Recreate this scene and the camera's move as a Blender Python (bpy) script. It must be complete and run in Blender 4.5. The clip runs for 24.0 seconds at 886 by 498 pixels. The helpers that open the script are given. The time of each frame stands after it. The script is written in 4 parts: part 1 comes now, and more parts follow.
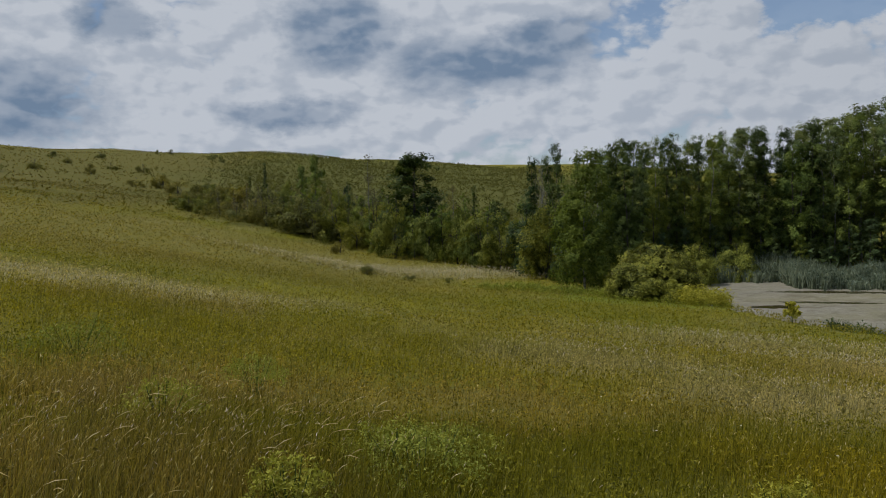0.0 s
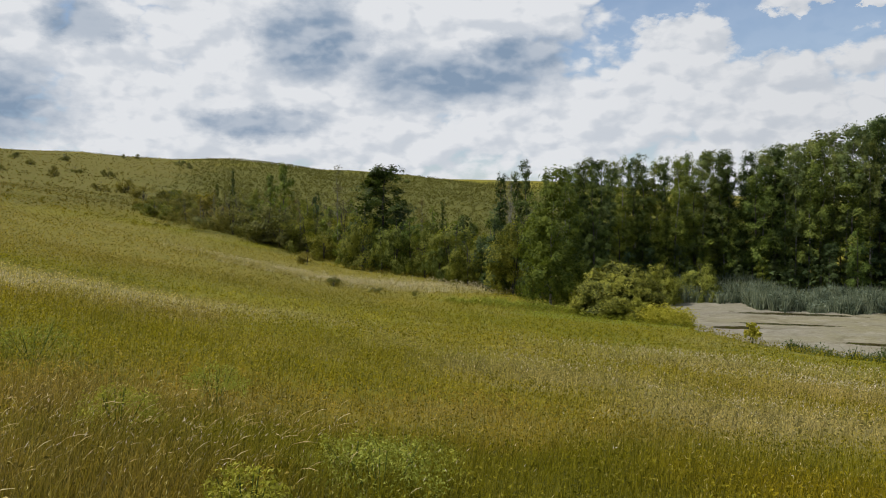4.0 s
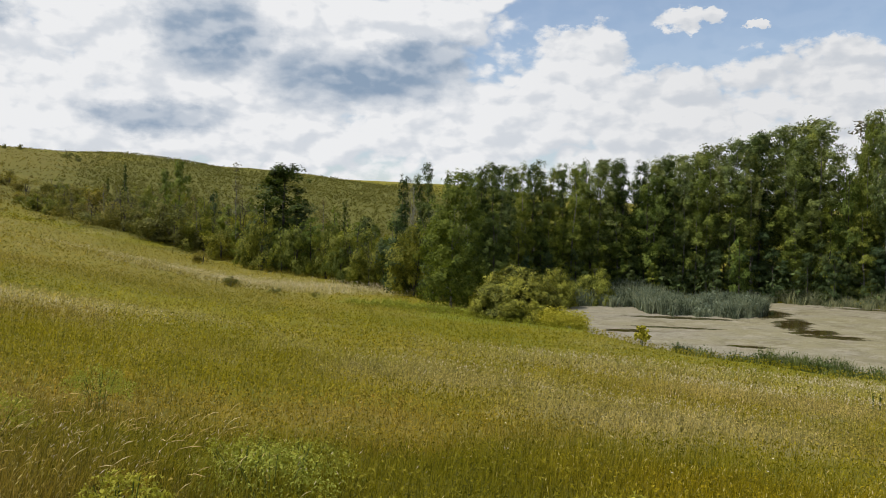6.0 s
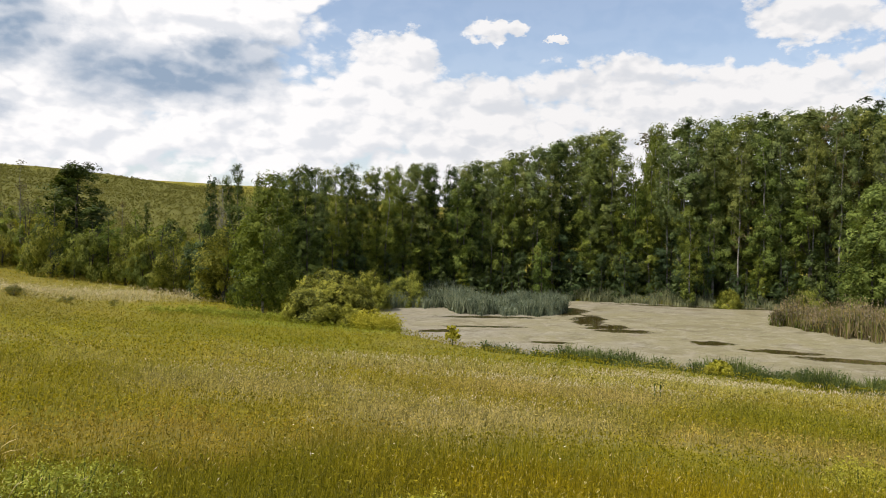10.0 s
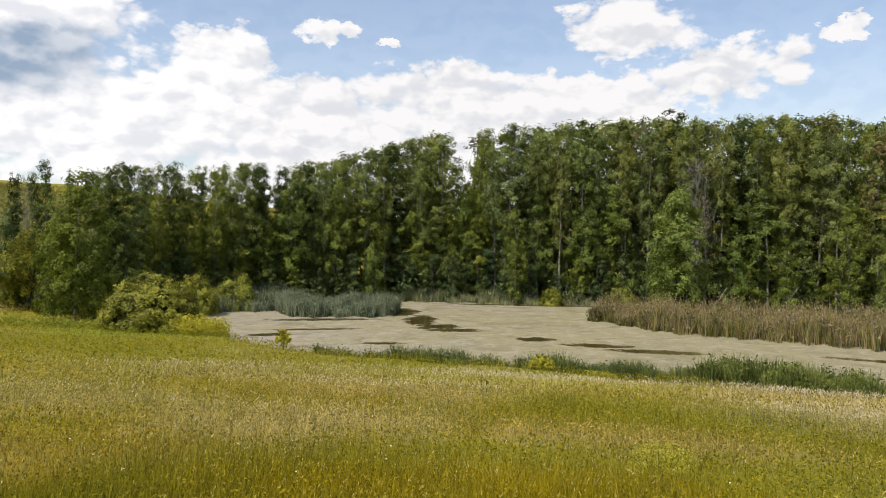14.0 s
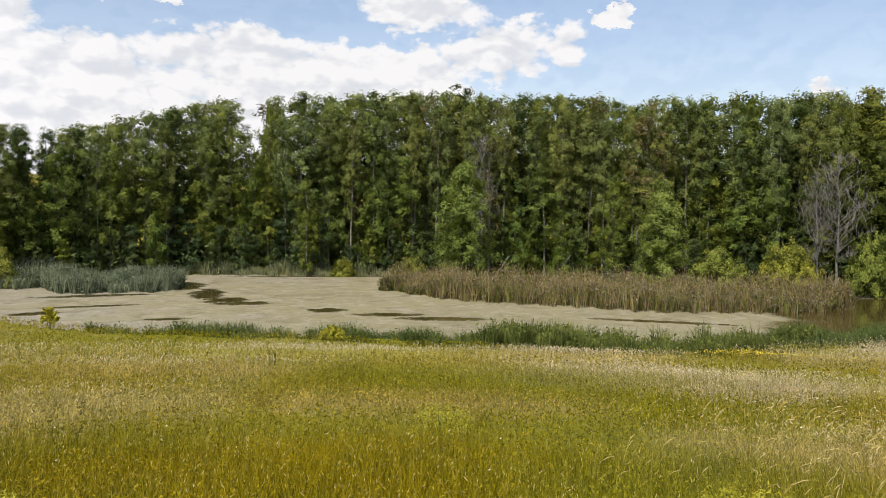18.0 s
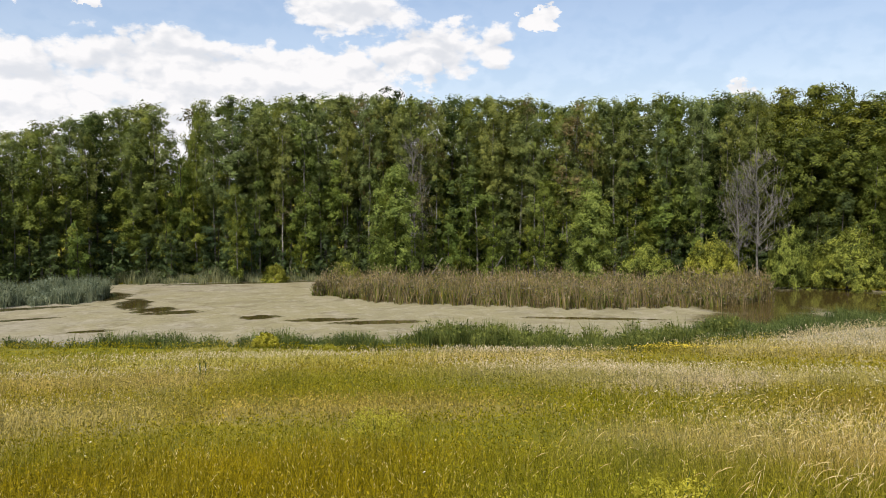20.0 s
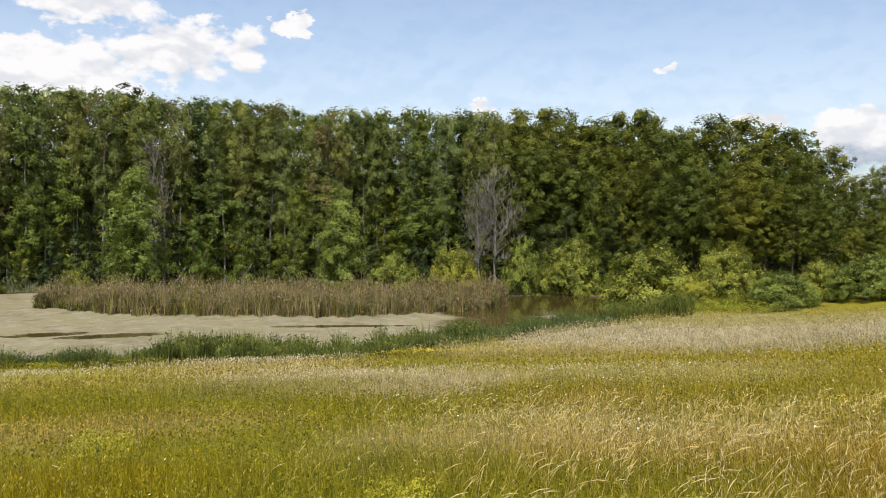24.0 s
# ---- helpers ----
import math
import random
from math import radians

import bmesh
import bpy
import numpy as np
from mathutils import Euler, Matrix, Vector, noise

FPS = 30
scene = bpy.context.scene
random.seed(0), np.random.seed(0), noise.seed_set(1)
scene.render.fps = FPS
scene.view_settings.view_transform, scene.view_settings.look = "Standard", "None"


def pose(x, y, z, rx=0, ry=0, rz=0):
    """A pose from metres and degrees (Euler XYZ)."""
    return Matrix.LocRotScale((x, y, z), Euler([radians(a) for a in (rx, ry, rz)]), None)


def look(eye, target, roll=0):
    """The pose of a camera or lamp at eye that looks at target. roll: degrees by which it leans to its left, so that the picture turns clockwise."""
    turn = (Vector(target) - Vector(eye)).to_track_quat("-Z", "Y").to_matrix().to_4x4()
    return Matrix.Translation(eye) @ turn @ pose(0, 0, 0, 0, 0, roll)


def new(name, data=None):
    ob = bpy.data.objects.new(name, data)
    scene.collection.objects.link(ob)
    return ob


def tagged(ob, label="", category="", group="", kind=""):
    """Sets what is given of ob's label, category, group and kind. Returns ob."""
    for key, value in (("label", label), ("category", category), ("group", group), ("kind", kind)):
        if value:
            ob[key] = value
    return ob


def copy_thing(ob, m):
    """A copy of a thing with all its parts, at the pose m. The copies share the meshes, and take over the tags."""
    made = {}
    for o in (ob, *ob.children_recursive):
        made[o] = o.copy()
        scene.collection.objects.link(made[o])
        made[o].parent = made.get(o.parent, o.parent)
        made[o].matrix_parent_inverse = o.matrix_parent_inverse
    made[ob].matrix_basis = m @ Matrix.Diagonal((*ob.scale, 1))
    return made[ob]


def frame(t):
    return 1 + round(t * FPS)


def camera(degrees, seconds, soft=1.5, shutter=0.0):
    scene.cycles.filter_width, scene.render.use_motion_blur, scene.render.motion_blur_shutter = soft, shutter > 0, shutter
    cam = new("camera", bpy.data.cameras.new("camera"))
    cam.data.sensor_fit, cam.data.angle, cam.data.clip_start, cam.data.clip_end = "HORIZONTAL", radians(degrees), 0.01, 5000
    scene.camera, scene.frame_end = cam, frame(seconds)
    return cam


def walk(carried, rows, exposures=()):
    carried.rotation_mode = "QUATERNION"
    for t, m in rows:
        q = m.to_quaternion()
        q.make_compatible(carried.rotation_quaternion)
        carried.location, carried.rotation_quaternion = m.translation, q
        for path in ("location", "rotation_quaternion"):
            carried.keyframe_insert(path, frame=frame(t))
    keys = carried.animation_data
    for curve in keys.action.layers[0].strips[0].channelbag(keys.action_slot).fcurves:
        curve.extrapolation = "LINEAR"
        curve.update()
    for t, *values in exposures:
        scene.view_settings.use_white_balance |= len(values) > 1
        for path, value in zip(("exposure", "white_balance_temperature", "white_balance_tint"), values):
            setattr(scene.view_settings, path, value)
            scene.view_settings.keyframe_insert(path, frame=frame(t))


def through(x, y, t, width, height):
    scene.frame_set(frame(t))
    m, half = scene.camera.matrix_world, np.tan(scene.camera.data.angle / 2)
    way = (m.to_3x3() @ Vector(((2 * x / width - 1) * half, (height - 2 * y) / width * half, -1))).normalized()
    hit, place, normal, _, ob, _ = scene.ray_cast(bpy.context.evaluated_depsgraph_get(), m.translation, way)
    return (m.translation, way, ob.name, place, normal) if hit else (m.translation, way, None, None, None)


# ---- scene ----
# The eye stands on a meadow slope above a pond and turns to the right; water level is z = 0.
cam = camera(59.0, 24.0, soft=0.8)
EYE = (0.0, 0.0, 6.0)
# seconds, yaw, pitch, roll
ROWS = [
    (0.0, 0.00, -2.50, 2.00),
    (0.5, -0.51, -1.27, 1.64),
    (1.0, -0.84, -1.27, 1.27),
    (1.5, -1.22, -1.31, 1.16),
    (2.0, -1.56, -1.35, 0.92),
    (2.5, -1.74, -1.33, 0.60),
    (4.5, -2.98, -1.62, 0.23),
    (5.0, -5.18, -1.55, 0.04),
    (5.5, -6.75, -1.52, -0.31),
    (6.0, -9.45, -1.41, -0.72),
    (6.5, -12.24, -1.29, -1.04),
    (7.0, -12.91, -1.33, -0.95),
    (7.5, -16.02, -1.32, -0.85),
    (8.0, -16.59, -1.25, -0.77),
    (8.5, -19.05, -1.17, -0.80),
    (9.0, -20.15, -1.18, -0.68),
    (9.5, -21.11, -1.14, -0.52),
    (10.0, -23.01, -1.03, -0.59),
    (10.5, -23.40, -1.06, -0.57),
    (12.5, -29.69, -0.94, -0.91),
    (13.0, -31.46, -0.84, -0.89),
    (13.5, -32.74, -0.84, -0.58),
    (14.0, -35.21, -0.81, -0.48),
    (14.5, -35.73, -0.94, -0.24),
    (15.0, -37.39, -1.12, -0.36),
    (15.5, -39.17, -1.17, -0.52),
    (16.0, -39.41, -1.26, -0.67),
    (16.5, -43.36, -1.83, -0.93),
    (17.0, -45.22, -3.37, -0.89),
    (17.5, -47.73, -2.96, -1.04),
    (18.0, -50.34, -2.80, -0.67),
    (18.5, -50.97, -2.83, -0.35),
    (20.5, -57.54, -2.46, 0.47),
    (21.0, -60.62, -2.32, 0.32),
    (21.5, -64.86, -2.33, 0.11),
    (22.0, -65.55, -2.30, -0.06),
    (22.5, -67.03, -2.13, -0.32),
    (23.0, -69.19, -2.13, -0.51),
    (23.5, -70.86, -2.04, -0.46),
    (24.0, -73.25, -2.00, -0.54),
]
REACH = 0.4        # the camera is held this far before the body that turns


def held(yaw, pitch, roll):
    a = radians(-yaw)
    side = REACH * math.sin(a)
    return pose(EYE[0] + side, EYE[1] + REACH * (math.cos(a) - 1), EYE[2], 90 + pitch, roll, yaw + math.degrees(side / 70))


walk(cam, [(t, held(yaw, pitch, roll)) for t, yaw, pitch, roll in ROWS],
     exposures=[(0.0, -0.72, 5950, 10), (1.0, -0.80, 5900, 10), (2.0, -0.22, 6250, 10), (2.5, -0.2, 6300, 10), (5.0, -0.12, 6450, 10), (8.0, 0.16, 6650, 11), (10.0, 0.2, 6700, 12), (14.0, 0.26, 6700, 12),
                (16.0, 0.26, 6700, 12), (17.0, -0.05, 6750, 12), (18.0, 0.24, 6650, 12), (24.0, 0.3, 6650, 12)])


# ---------------------------------------------------------------- light
SUN_AZ, SUN_EL = -97.0, 55.0          # degrees from the y axis to the right, and above the horizon


def way_of(az, el):
    a, e = radians(az), radians(el)
    return Vector((math.sin(a) * math.cos(e), math.cos(a) * math.cos(e), math.sin(e)))


sun = new("sun", bpy.data.lights.new("sun", "SUN"))
sun.data.energy, sun.data.angle, sun.data.color = 4.7, radians(0.6), (1.0, 0.93, 0.80)
sun.matrix_world = look(way_of(SUN_AZ, SUN_EL) * 100, (0, 0, 0))


class Nodes:
    """Short hand for building node trees."""

    def __init__(self, tree):
        self.tree = tree
        tree.nodes.clear()

    def add(self, kind, inputs=None, **settings):
        n = self.tree.nodes.new(kind)
        for k, v in settings.items():
            setattr(n, k, v)
        for k, v in (inputs or {}).items():
            if isinstance(v, bpy.types.NodeSocket):
                self.tree.links.new(v, n.inputs[k])
            else:
                n.inputs[k].default_value = v
        return n

    def math(self, op, a, b=0.0, c=0.0, clamp=False):
        return self.add("ShaderNodeMath", {0: a, 1: b, 2: c}, operation=op, use_clamp=clamp).outputs[0]

    def ramp(self, value, lo, hi, a=0.0, b=1.0):
        return self.add("ShaderNodeMapRange", {0: value, 1: lo, 2: hi, 3: a, 4: b}, interpolation_type="SMOOTHSTEP").outputs[0]

    def mix(self, fac, a, b, blend="MIX"):
        return self.add("ShaderNodeMix", {0: fac, 6: a, 7: b}, data_type="RGBA", blend_type=blend).outputs[2]

    def noise(self, vector, scale, detail=4.0, rough=0.55, warp=0.0):
        return self.add("ShaderNodeTexNoise", {"Vector": vector, "Scale": scale, "Detail": detail, "Roughness": rough, "Distortion": warp}).outputs[0]


world = bpy.data.worlds.new("sky")
scene.world = world
world.use_nodes = True
W = Nodes(world.node_tree)
sky = W.add("ShaderNodeTexSky", sky_type="NISHITA", sun_disc=False, sun_elevation=radians(SUN_EL), sun_rotation=radians(SUN_AZ), dust_density=1.2, ozone_density=1.5)
SKY_STRENGTH = 0.14
coord = W.add("ShaderNodeTexCoord").outputs["Generated"]
sep = W.add("ShaderNodeSeparateXYZ", {0: coord}).outputs
AZ = W.math("MULTIPLY", W.math("ARCTAN2", sep[0], sep[1]), 57.2958)
EL = W.math("MULTIPLY", W.math("ARCSINE", sep[2]), 57.2958)
flat = W.add("ShaderNodeVectorMath", {0: coord, 1: (1.0, 1.0, 1.7)}, operation="MULTIPLY").outputs[0]
sunward = W.add("ShaderNodeVectorMath", {0: flat, 1: tuple(way_of(SUN_AZ, SUN_EL) * 0.024)}, operation="ADD").outputs[0]


def heap(v):
    """Billowing cloud: large swells with small ones on them."""
    round_tops = W.math("ABSOLUTE", W.math("SUBTRACT", W.noise(v, 13.0, 3.0, 0.5), 0.5))
    return W.math("ADD", W.noise(v, 6.0, 8.0, 0.58), W.math("MULTIPLY", round_tops, 1.0))


puff, lit_puff = heap(flat), heap(sunward)
rough = W.math("MULTIPLY", W.math("SUBTRACT", puff, 0.56), 2.8)


warp = W.add("ShaderNodeTexNoise", {"Vector": flat, "Scale": 16.0, "Detail": 7.0, "Roughness": 0.65}).outputs["Color"]
warp = W.add("ShaderNodeSeparateColor", {0: warp}).outputs
CALM = (W.math("ADD", AZ, W.math("MULTIPLY", W.math("SUBTRACT", warp[0], 0.5), 5.0)), W.math("ADD", EL, W.math("MULTIPLY", W.math("SUBTRACT", warp[1], 0.5), 2.2)))
WILD = (W.math("ADD", AZ, W.math("MULTIPLY", W.math("SUBTRACT", warp[0], 0.5), 6.0)), W.math("ADD", EL, W.math("MULTIPLY", W.math("SUBTRACT", warp[1], 0.5), 4.5)))


def blob(az, el, wide, high, at=WILD):
    """1 in the middle of a cloud, falling to 0 at its rim and below it outside."""
    u = W.math("DIVIDE", W.math("SUBTRACT", at[0], az), wide)
    v = W.math("DIVIDE", W.math("SUBTRACT", at[1], el), high)
    return W.math("SUBTRACT", 1.0, W.math("ADD", W.math("MULTIPLY", u, u), W.math("MULTIPLY", v, v)))


def union(parts):
    total = parts[0]
    for p in parts[1:]:
        total = W.math("SMOOTH_MAX", total, p, 0.3)
    return total


# heaps of cloud: azimuth, elevation, half width, half height in degrees
CLOUDS = [(-40, 12, 34, 14), (-4, 11, 22, 12), (14, 8, 12, 6), (28, 4.5, 28, 4.4), (19.5, 12.3, 4.2, 2.6), (26, 9.0, 10, 3.2), (37, 9.5, 10, 3.4), (45, 9.5, 8, 3.0),
          (49, 14.8, 5.0, 2.6), (54.5, 11.3, 5.2, 2.6), (26.3, 14.4, 2.3, 1.0), (31.2, 13.7, 1.0, 0.3), (62.1, 13.6, 1.6, 0.65), (101.5, 5.6, 5.5, 2.4), (75.5, 8.6, 1.0, 0.9), (95.2, 6.7, 2.2, 0.6), (88.2, 10.8, 0.9, 0.35)]
SHADES = [(3.5, 10.6, 8.5, 2.2), (-7, 13.2, 4.5, 2.8), (8, 12.2, 4, 1.6), (-28, 8, 6, 3.4), (-11, 7.4, 4.5, 1.3), (101, 4.2, 7, 1.1), (-22, 13.5, 3, 1.6)]
cover = W.ramp(W.math("ADD", union([blob(*c) for c in CLOUDS]), rough), 0.0, 0.5)
# elsewhere broken fair-weather cloud goes on all round
behind = W.ramp(W.math("ABSOLUTE", W.math("SUBTRACT", AZ, 30.0)), 85.0, 110.0)
around = W.math("MULTIPLY", W.ramp(puff, 0.54, 0.66), W.math("MAXIMUM", behind, W.ramp(EL, 22.0, 32.0)))
haze = W.ramp(EL, 16.0, 2.0, 0.14, 0.45)
cover = W.math("MAXIMUM", W.math("MAXIMUM", cover, around), haze)
shade = W.ramp(W.math("ADD", union([blob(*c, CALM) for c in SHADES]), W.math("MULTIPLY", rough, 0.4)), -0.5, 1.0)
relief = W.ramp(W.math("SUBTRACT", lit_puff, puff), -0.15, 0.15)
grey = W.math("ADD", W.math("MULTIPLY", W.math("SUBTRACT", relief, 0.32), 0.48), W.math("MULTIPLY", shade, 0.72), clamp=True)
cloud = W.mix(grey, (0.81, 0.82, 0.835, 1), (0.25, 0.335, 0.45, 1))
# clouds stand brighter towards the sun
cloud_bg = W.add("ShaderNodeBackground", {0: cloud, 1: W.ramp(AZ, 32.0, 8.0, 0.97, 1.06)}).outputs[0]
sky_bg = W.add("ShaderNodeBackground", {0: sky.outputs[0], 1: SKY_STRENGTH}).outputs[0]
both = W.add("ShaderNodeMixShader", {0: cover, 1: sky_bg, 2: cloud_bg}).outputs[0]
W.add("ShaderNodeOutputWorld", {0: both})


# ---------------------------------------------------------------- materials
def material(name):
    m = bpy.data.materials.new(name)
    m.use_nodes = True
    return m, Nodes(m.node_tree)


def finish(n, colour, rough=0.8, bump=None, strength=0.3, distance=0.02, through=0.0, spec=0.3):
    """A Principled surface, with light shining through it where it is a leaf."""
    inputs = {"Base Color": colour, "Roughness": rough, "Specular IOR Level": spec}
    if bump is not None:
        inputs["Normal"] = n.add("ShaderNodeBump", {"Height": bump, "Strength": strength, "Distance": distance}).outputs[0]
    out = n.add("ShaderNodeBsdfPrincipled", inputs).outputs[0]
    if through:
        glow = n.add("ShaderNodeBsdfTranslucent", {0: n.mix(1.0, colour, (1.12, 1.12, 0.6, 1), "MULTIPLY")}).outputs[0]
        out = n.add("ShaderNodeMixShader", {0: through, 1: out, 2: glow}).outputs[0]
    n.add("ShaderNodeOutputMaterial", {0: out})


def place_of(n):
    return n.add("ShaderNodeNewGeometry").outputs["Position"]


def leaf_material(name, dark, light, through=0.35, rough=0.65):
    m, n = material(name)
    g = n.add("ShaderNodeNewGeometry")
    tone = n.math("ADD", n.math("MULTIPLY", g.outputs["Random Per Island"], 0.28), n.math("MULTIPLY", n.noise(g.outputs["Position"], 0.8, 3.0), 0.72))
    c = n.mix(n.ramp(tone, 0.26, 0.72), (*dark, 1), (*light, 1))
    own = n.add("ShaderNodeObjectInfo").outputs["Random"]
    c = n.mix(1.0, c, n.mix(own, (0.74, 0.84, 0.90, 1), (1.20, 1.08, 0.76, 1)), "MULTIPLY")
    finish(n, c, rough, through=through, spec=0.14)
    return m


LEAF_BIRCH = leaf_material("birch_leaf", (0.035, 0.058, 0.011), (0.222, 0.262, 0.052), 0.26)
LEAF_ASPEN = leaf_material("aspen_leaf", (0.038, 0.060, 0.019), (0.225, 0.262, 0.085), 0.26)
# leaf colour with the shade at the wood's foot put into it
LEAF_SHADED = leaf_material("dark_leaf", (0.022, 0.040, 0.016), (0.11, 0.150, 0.055), 0.28)
LEAF_LIGHT = leaf_material("light_willow_leaf", (0.08, 0.11, 0.022), (0.34, 0.375, 0.085), 0.38)
LEAF_WILLOW = leaf_material("willow_leaf", (0.032, 0.052, 0.010), (0.30, 0.33, 0.062), 0.15)
LEAF_DRY = leaf_material("dry_leaf", (0.066, 0.059, 0.033), (0.198, 0.172, 0.103))
LEAF_SCRUB = leaf_material("scrub_leaf", (0.075, 0.078, 0.022), (0.24, 0.225, 0.065), 0.42)
LEAF_WOOD = leaf_material("slope_wood_leaf", (0.020, 0.036, 0.008), (0.16, 0.182, 0.030), 0.24)
LEAF_MOUND = leaf_material("mound_leaf", (0.026, 0.038, 0.008), (0.34, 0.32, 0.045), 0.12)
LEAF_OAK = leaf_material("oak_leaf", (0.016, 0.032, 0.009), (0.085, 0.118, 0.028), 0.25)
LEAF_HILL = leaf_material("hill_scrub_leaf", (0.085, 0.088, 0.024), (0.165, 0.16, 0.044), 0.3)
LEAF_BELT = leaf_material("belt_bush_leaf", (0.055, 0.075, 0.014), (0.25, 0.265, 0.055), 0.42)
LEAF_YOUNG = leaf_material("young_leaf", (0.048, 0.078, 0.014), (0.225, 0.275, 0.055), 0.36)
LEAF_SHORE = leaf_material("shore_birch_leaf", (0.040, 0.066, 0.011), (0.172, 0.211, 0.036), 0.4)
REED_BLUE = leaf_material("blue_green_reed_leaf", (0.045, 0.066, 0.044), (0.225, 0.255, 0.185), 0.25)
REED_GREEN = leaf_material("green_reed_leaf", (0.030, 0.053, 0.012), (0.146, 0.176, 0.052), 0.25)
REED_BROWN = leaf_material("dry_reed_leaf", (0.065, 0.057, 0.036), (0.25, 0.212, 0.158), 0.25)
REED_HEAD = leaf_material("dry_reed_plume", (0.172, 0.139, 0.099), (0.413, 0.353, 0.275), 0.3)
HERB = leaf_material("herb_leaf", (0.17, 0.18, 0.02), (0.42, 0.42, 0.07), 0.35)
HERB_BANK = leaf_material("bank_herb_leaf", (0.10, 0.13, 0.018), (0.30, 0.335, 0.055), 0.3)
HERB_DARK = leaf_material("dock_leaf", (0.026, 0.046, 0.013), (0.120, 0.163, 0.043), 0.3)
PETAL_WHITE = leaf_material("white_petal", (0.55, 0.55, 0.47), (0.8, 0.8, 0.72), 0.2)
PETAL_YELLOW = leaf_material("yellow_petal", (0.55, 0.40, 0.02), (0.75, 0.58, 0.04), 0.2)


def bark_material(name, base, mark, amount):
    m, n = material(name)
    p = n.add("ShaderNodeVectorMath", {0: place_of(n), 1: (3.0, 3.0, 9.0)}, operation="MULTIPLY").outputs[0]
    marks = n.noise(p, 1.0, 5.0, 0.7)
    c = n.mix(n.ramp(marks, amount - 0.06, amount + 0.06), (*mark, 1), (*base, 1))
    finish(n, c, 0.85, bump=marks, strength=0.5)
    return m


BARK_BIRCH = bark_material("birch_bark", (0.21, 0.205, 0.18), (0.06, 0.05, 0.045), 0.47)
BARK_ASPEN = bark_material("aspen_bark", (0.16, 0.16, 0.13), (0.07, 0.065, 0.05), 0.47)
BARK_DARK = bark_material("dark_bark", (0.09, 0.08, 0.065), (0.03, 0.027, 0.022), 0.5)
BARK_DEAD = bark_material("dead_bark", (0.20, 0.19, 0.175), (0.10, 0.093, 0.085), 0.48)


def area(n, x, y, across, along, az, rag=0.9):
    """1 inside a ragged oval round a place on the ground, whose short side points along the azimuth az."""
    p = place_of(n)
    q = n.add("ShaderNodeMapping", {0: p, 1: (x, y, 0.0), 2: (0, 0, -radians(az)), 3: (across, along, 1.0)}, vector_type="TEXTURE").outputs[0]
    d = n.add("ShaderNodeSeparateXYZ", {0: q}).outputs
    d2 = n.math("ADD", n.math("MULTIPLY", d[0], d[0]), n.math("MULTIPLY", d[1], d[1]))
    wob = n.math("MULTIPLY", n.math("SUBTRACT", n.noise(p, 1.1 / math.sqrt(along), 6.0, 0.7), 0.5), rag * 2.6)
    return n.ramp(n.math("ADD", d2, wob), 1.25, 0.45)


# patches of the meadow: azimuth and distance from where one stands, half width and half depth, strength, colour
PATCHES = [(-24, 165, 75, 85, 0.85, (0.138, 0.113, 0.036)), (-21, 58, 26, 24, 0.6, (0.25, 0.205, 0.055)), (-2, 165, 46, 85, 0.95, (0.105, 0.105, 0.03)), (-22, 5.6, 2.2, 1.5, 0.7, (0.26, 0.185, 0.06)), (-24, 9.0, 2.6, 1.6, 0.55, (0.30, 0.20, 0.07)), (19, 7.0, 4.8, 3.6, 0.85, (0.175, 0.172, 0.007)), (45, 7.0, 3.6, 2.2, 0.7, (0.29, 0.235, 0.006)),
           (-8, 34, 6.0, 2.2, 0.7, (0.31, 0.29, 0.03)), (-3, 58, 13.0, 3.0, 0.6, (0.50, 0.46, 0.32)), (6, 51, 5.0, 1.6, 0.75, (0.26, 0.31, 0.035)), (16, 45, 8.0, 2.4, 0.7, (0.22, 0.28, 0.035)),
           (42, 25, 6.0, 1.8, 0.55, (0.52, 0.50, 0.22)), (68, 19, 5.0, 2.6, 0.95, (0.50, 0.44, 0.36)), (60, 27, 4.5, 2.2, 0.8, (0.50, 0.43, 0.27)), (97, 37, 14.0, 6.5, 0.9, (0.46, 0.42, 0.36)), (93, 46, 11.0, 4.0, 0.75, (0.40, 0.36, 0.21)), (82, 32, 6.0, 3.0, 0.6, (0.44, 0.38, 0.24)),
           (100, 8.0, 3.8, 2.6, 0.8, (0.33, 0.23, 0.035)), (84, 10.0, 3.0, 2.0, 0.5, (0.46, 0.385, 0.22)), (25, 13.0, 3.0, 2.2, 0.5, (0.46, 0.40, 0.26)), (10, 17.0, 3.0, 2.6, 0.45, (0.45, 0.40, 0.25)), (-28, 26, 9.0, 4.0, 0.75, (0.47, 0.41, 0.2)),
           (33, 19.0, 4.0, 1.6, 0.7, (0.46, 0.38, 0.2)), (50, 13.0, 3.5, 1.5, 0.6, (0.42, 0.33, 0.14)), (55, 18.0, 6.0, 2.0, 0.7, (0.21, 0.22, 0.02)), (80, 7.0, 3.0, 2.0, 0.7, (0.22, 0.24, 0.02)), (0, 10.0, 4.0, 2.0, 0.6, (0.3, 0.22, 0.04)),
           (20, 26, 6.0, 2.0, 0.6, (0.42, 0.38, 0.22)), (88, 20, 5.0, 2.0, 0.6, (0.44, 0.40, 0.24))]


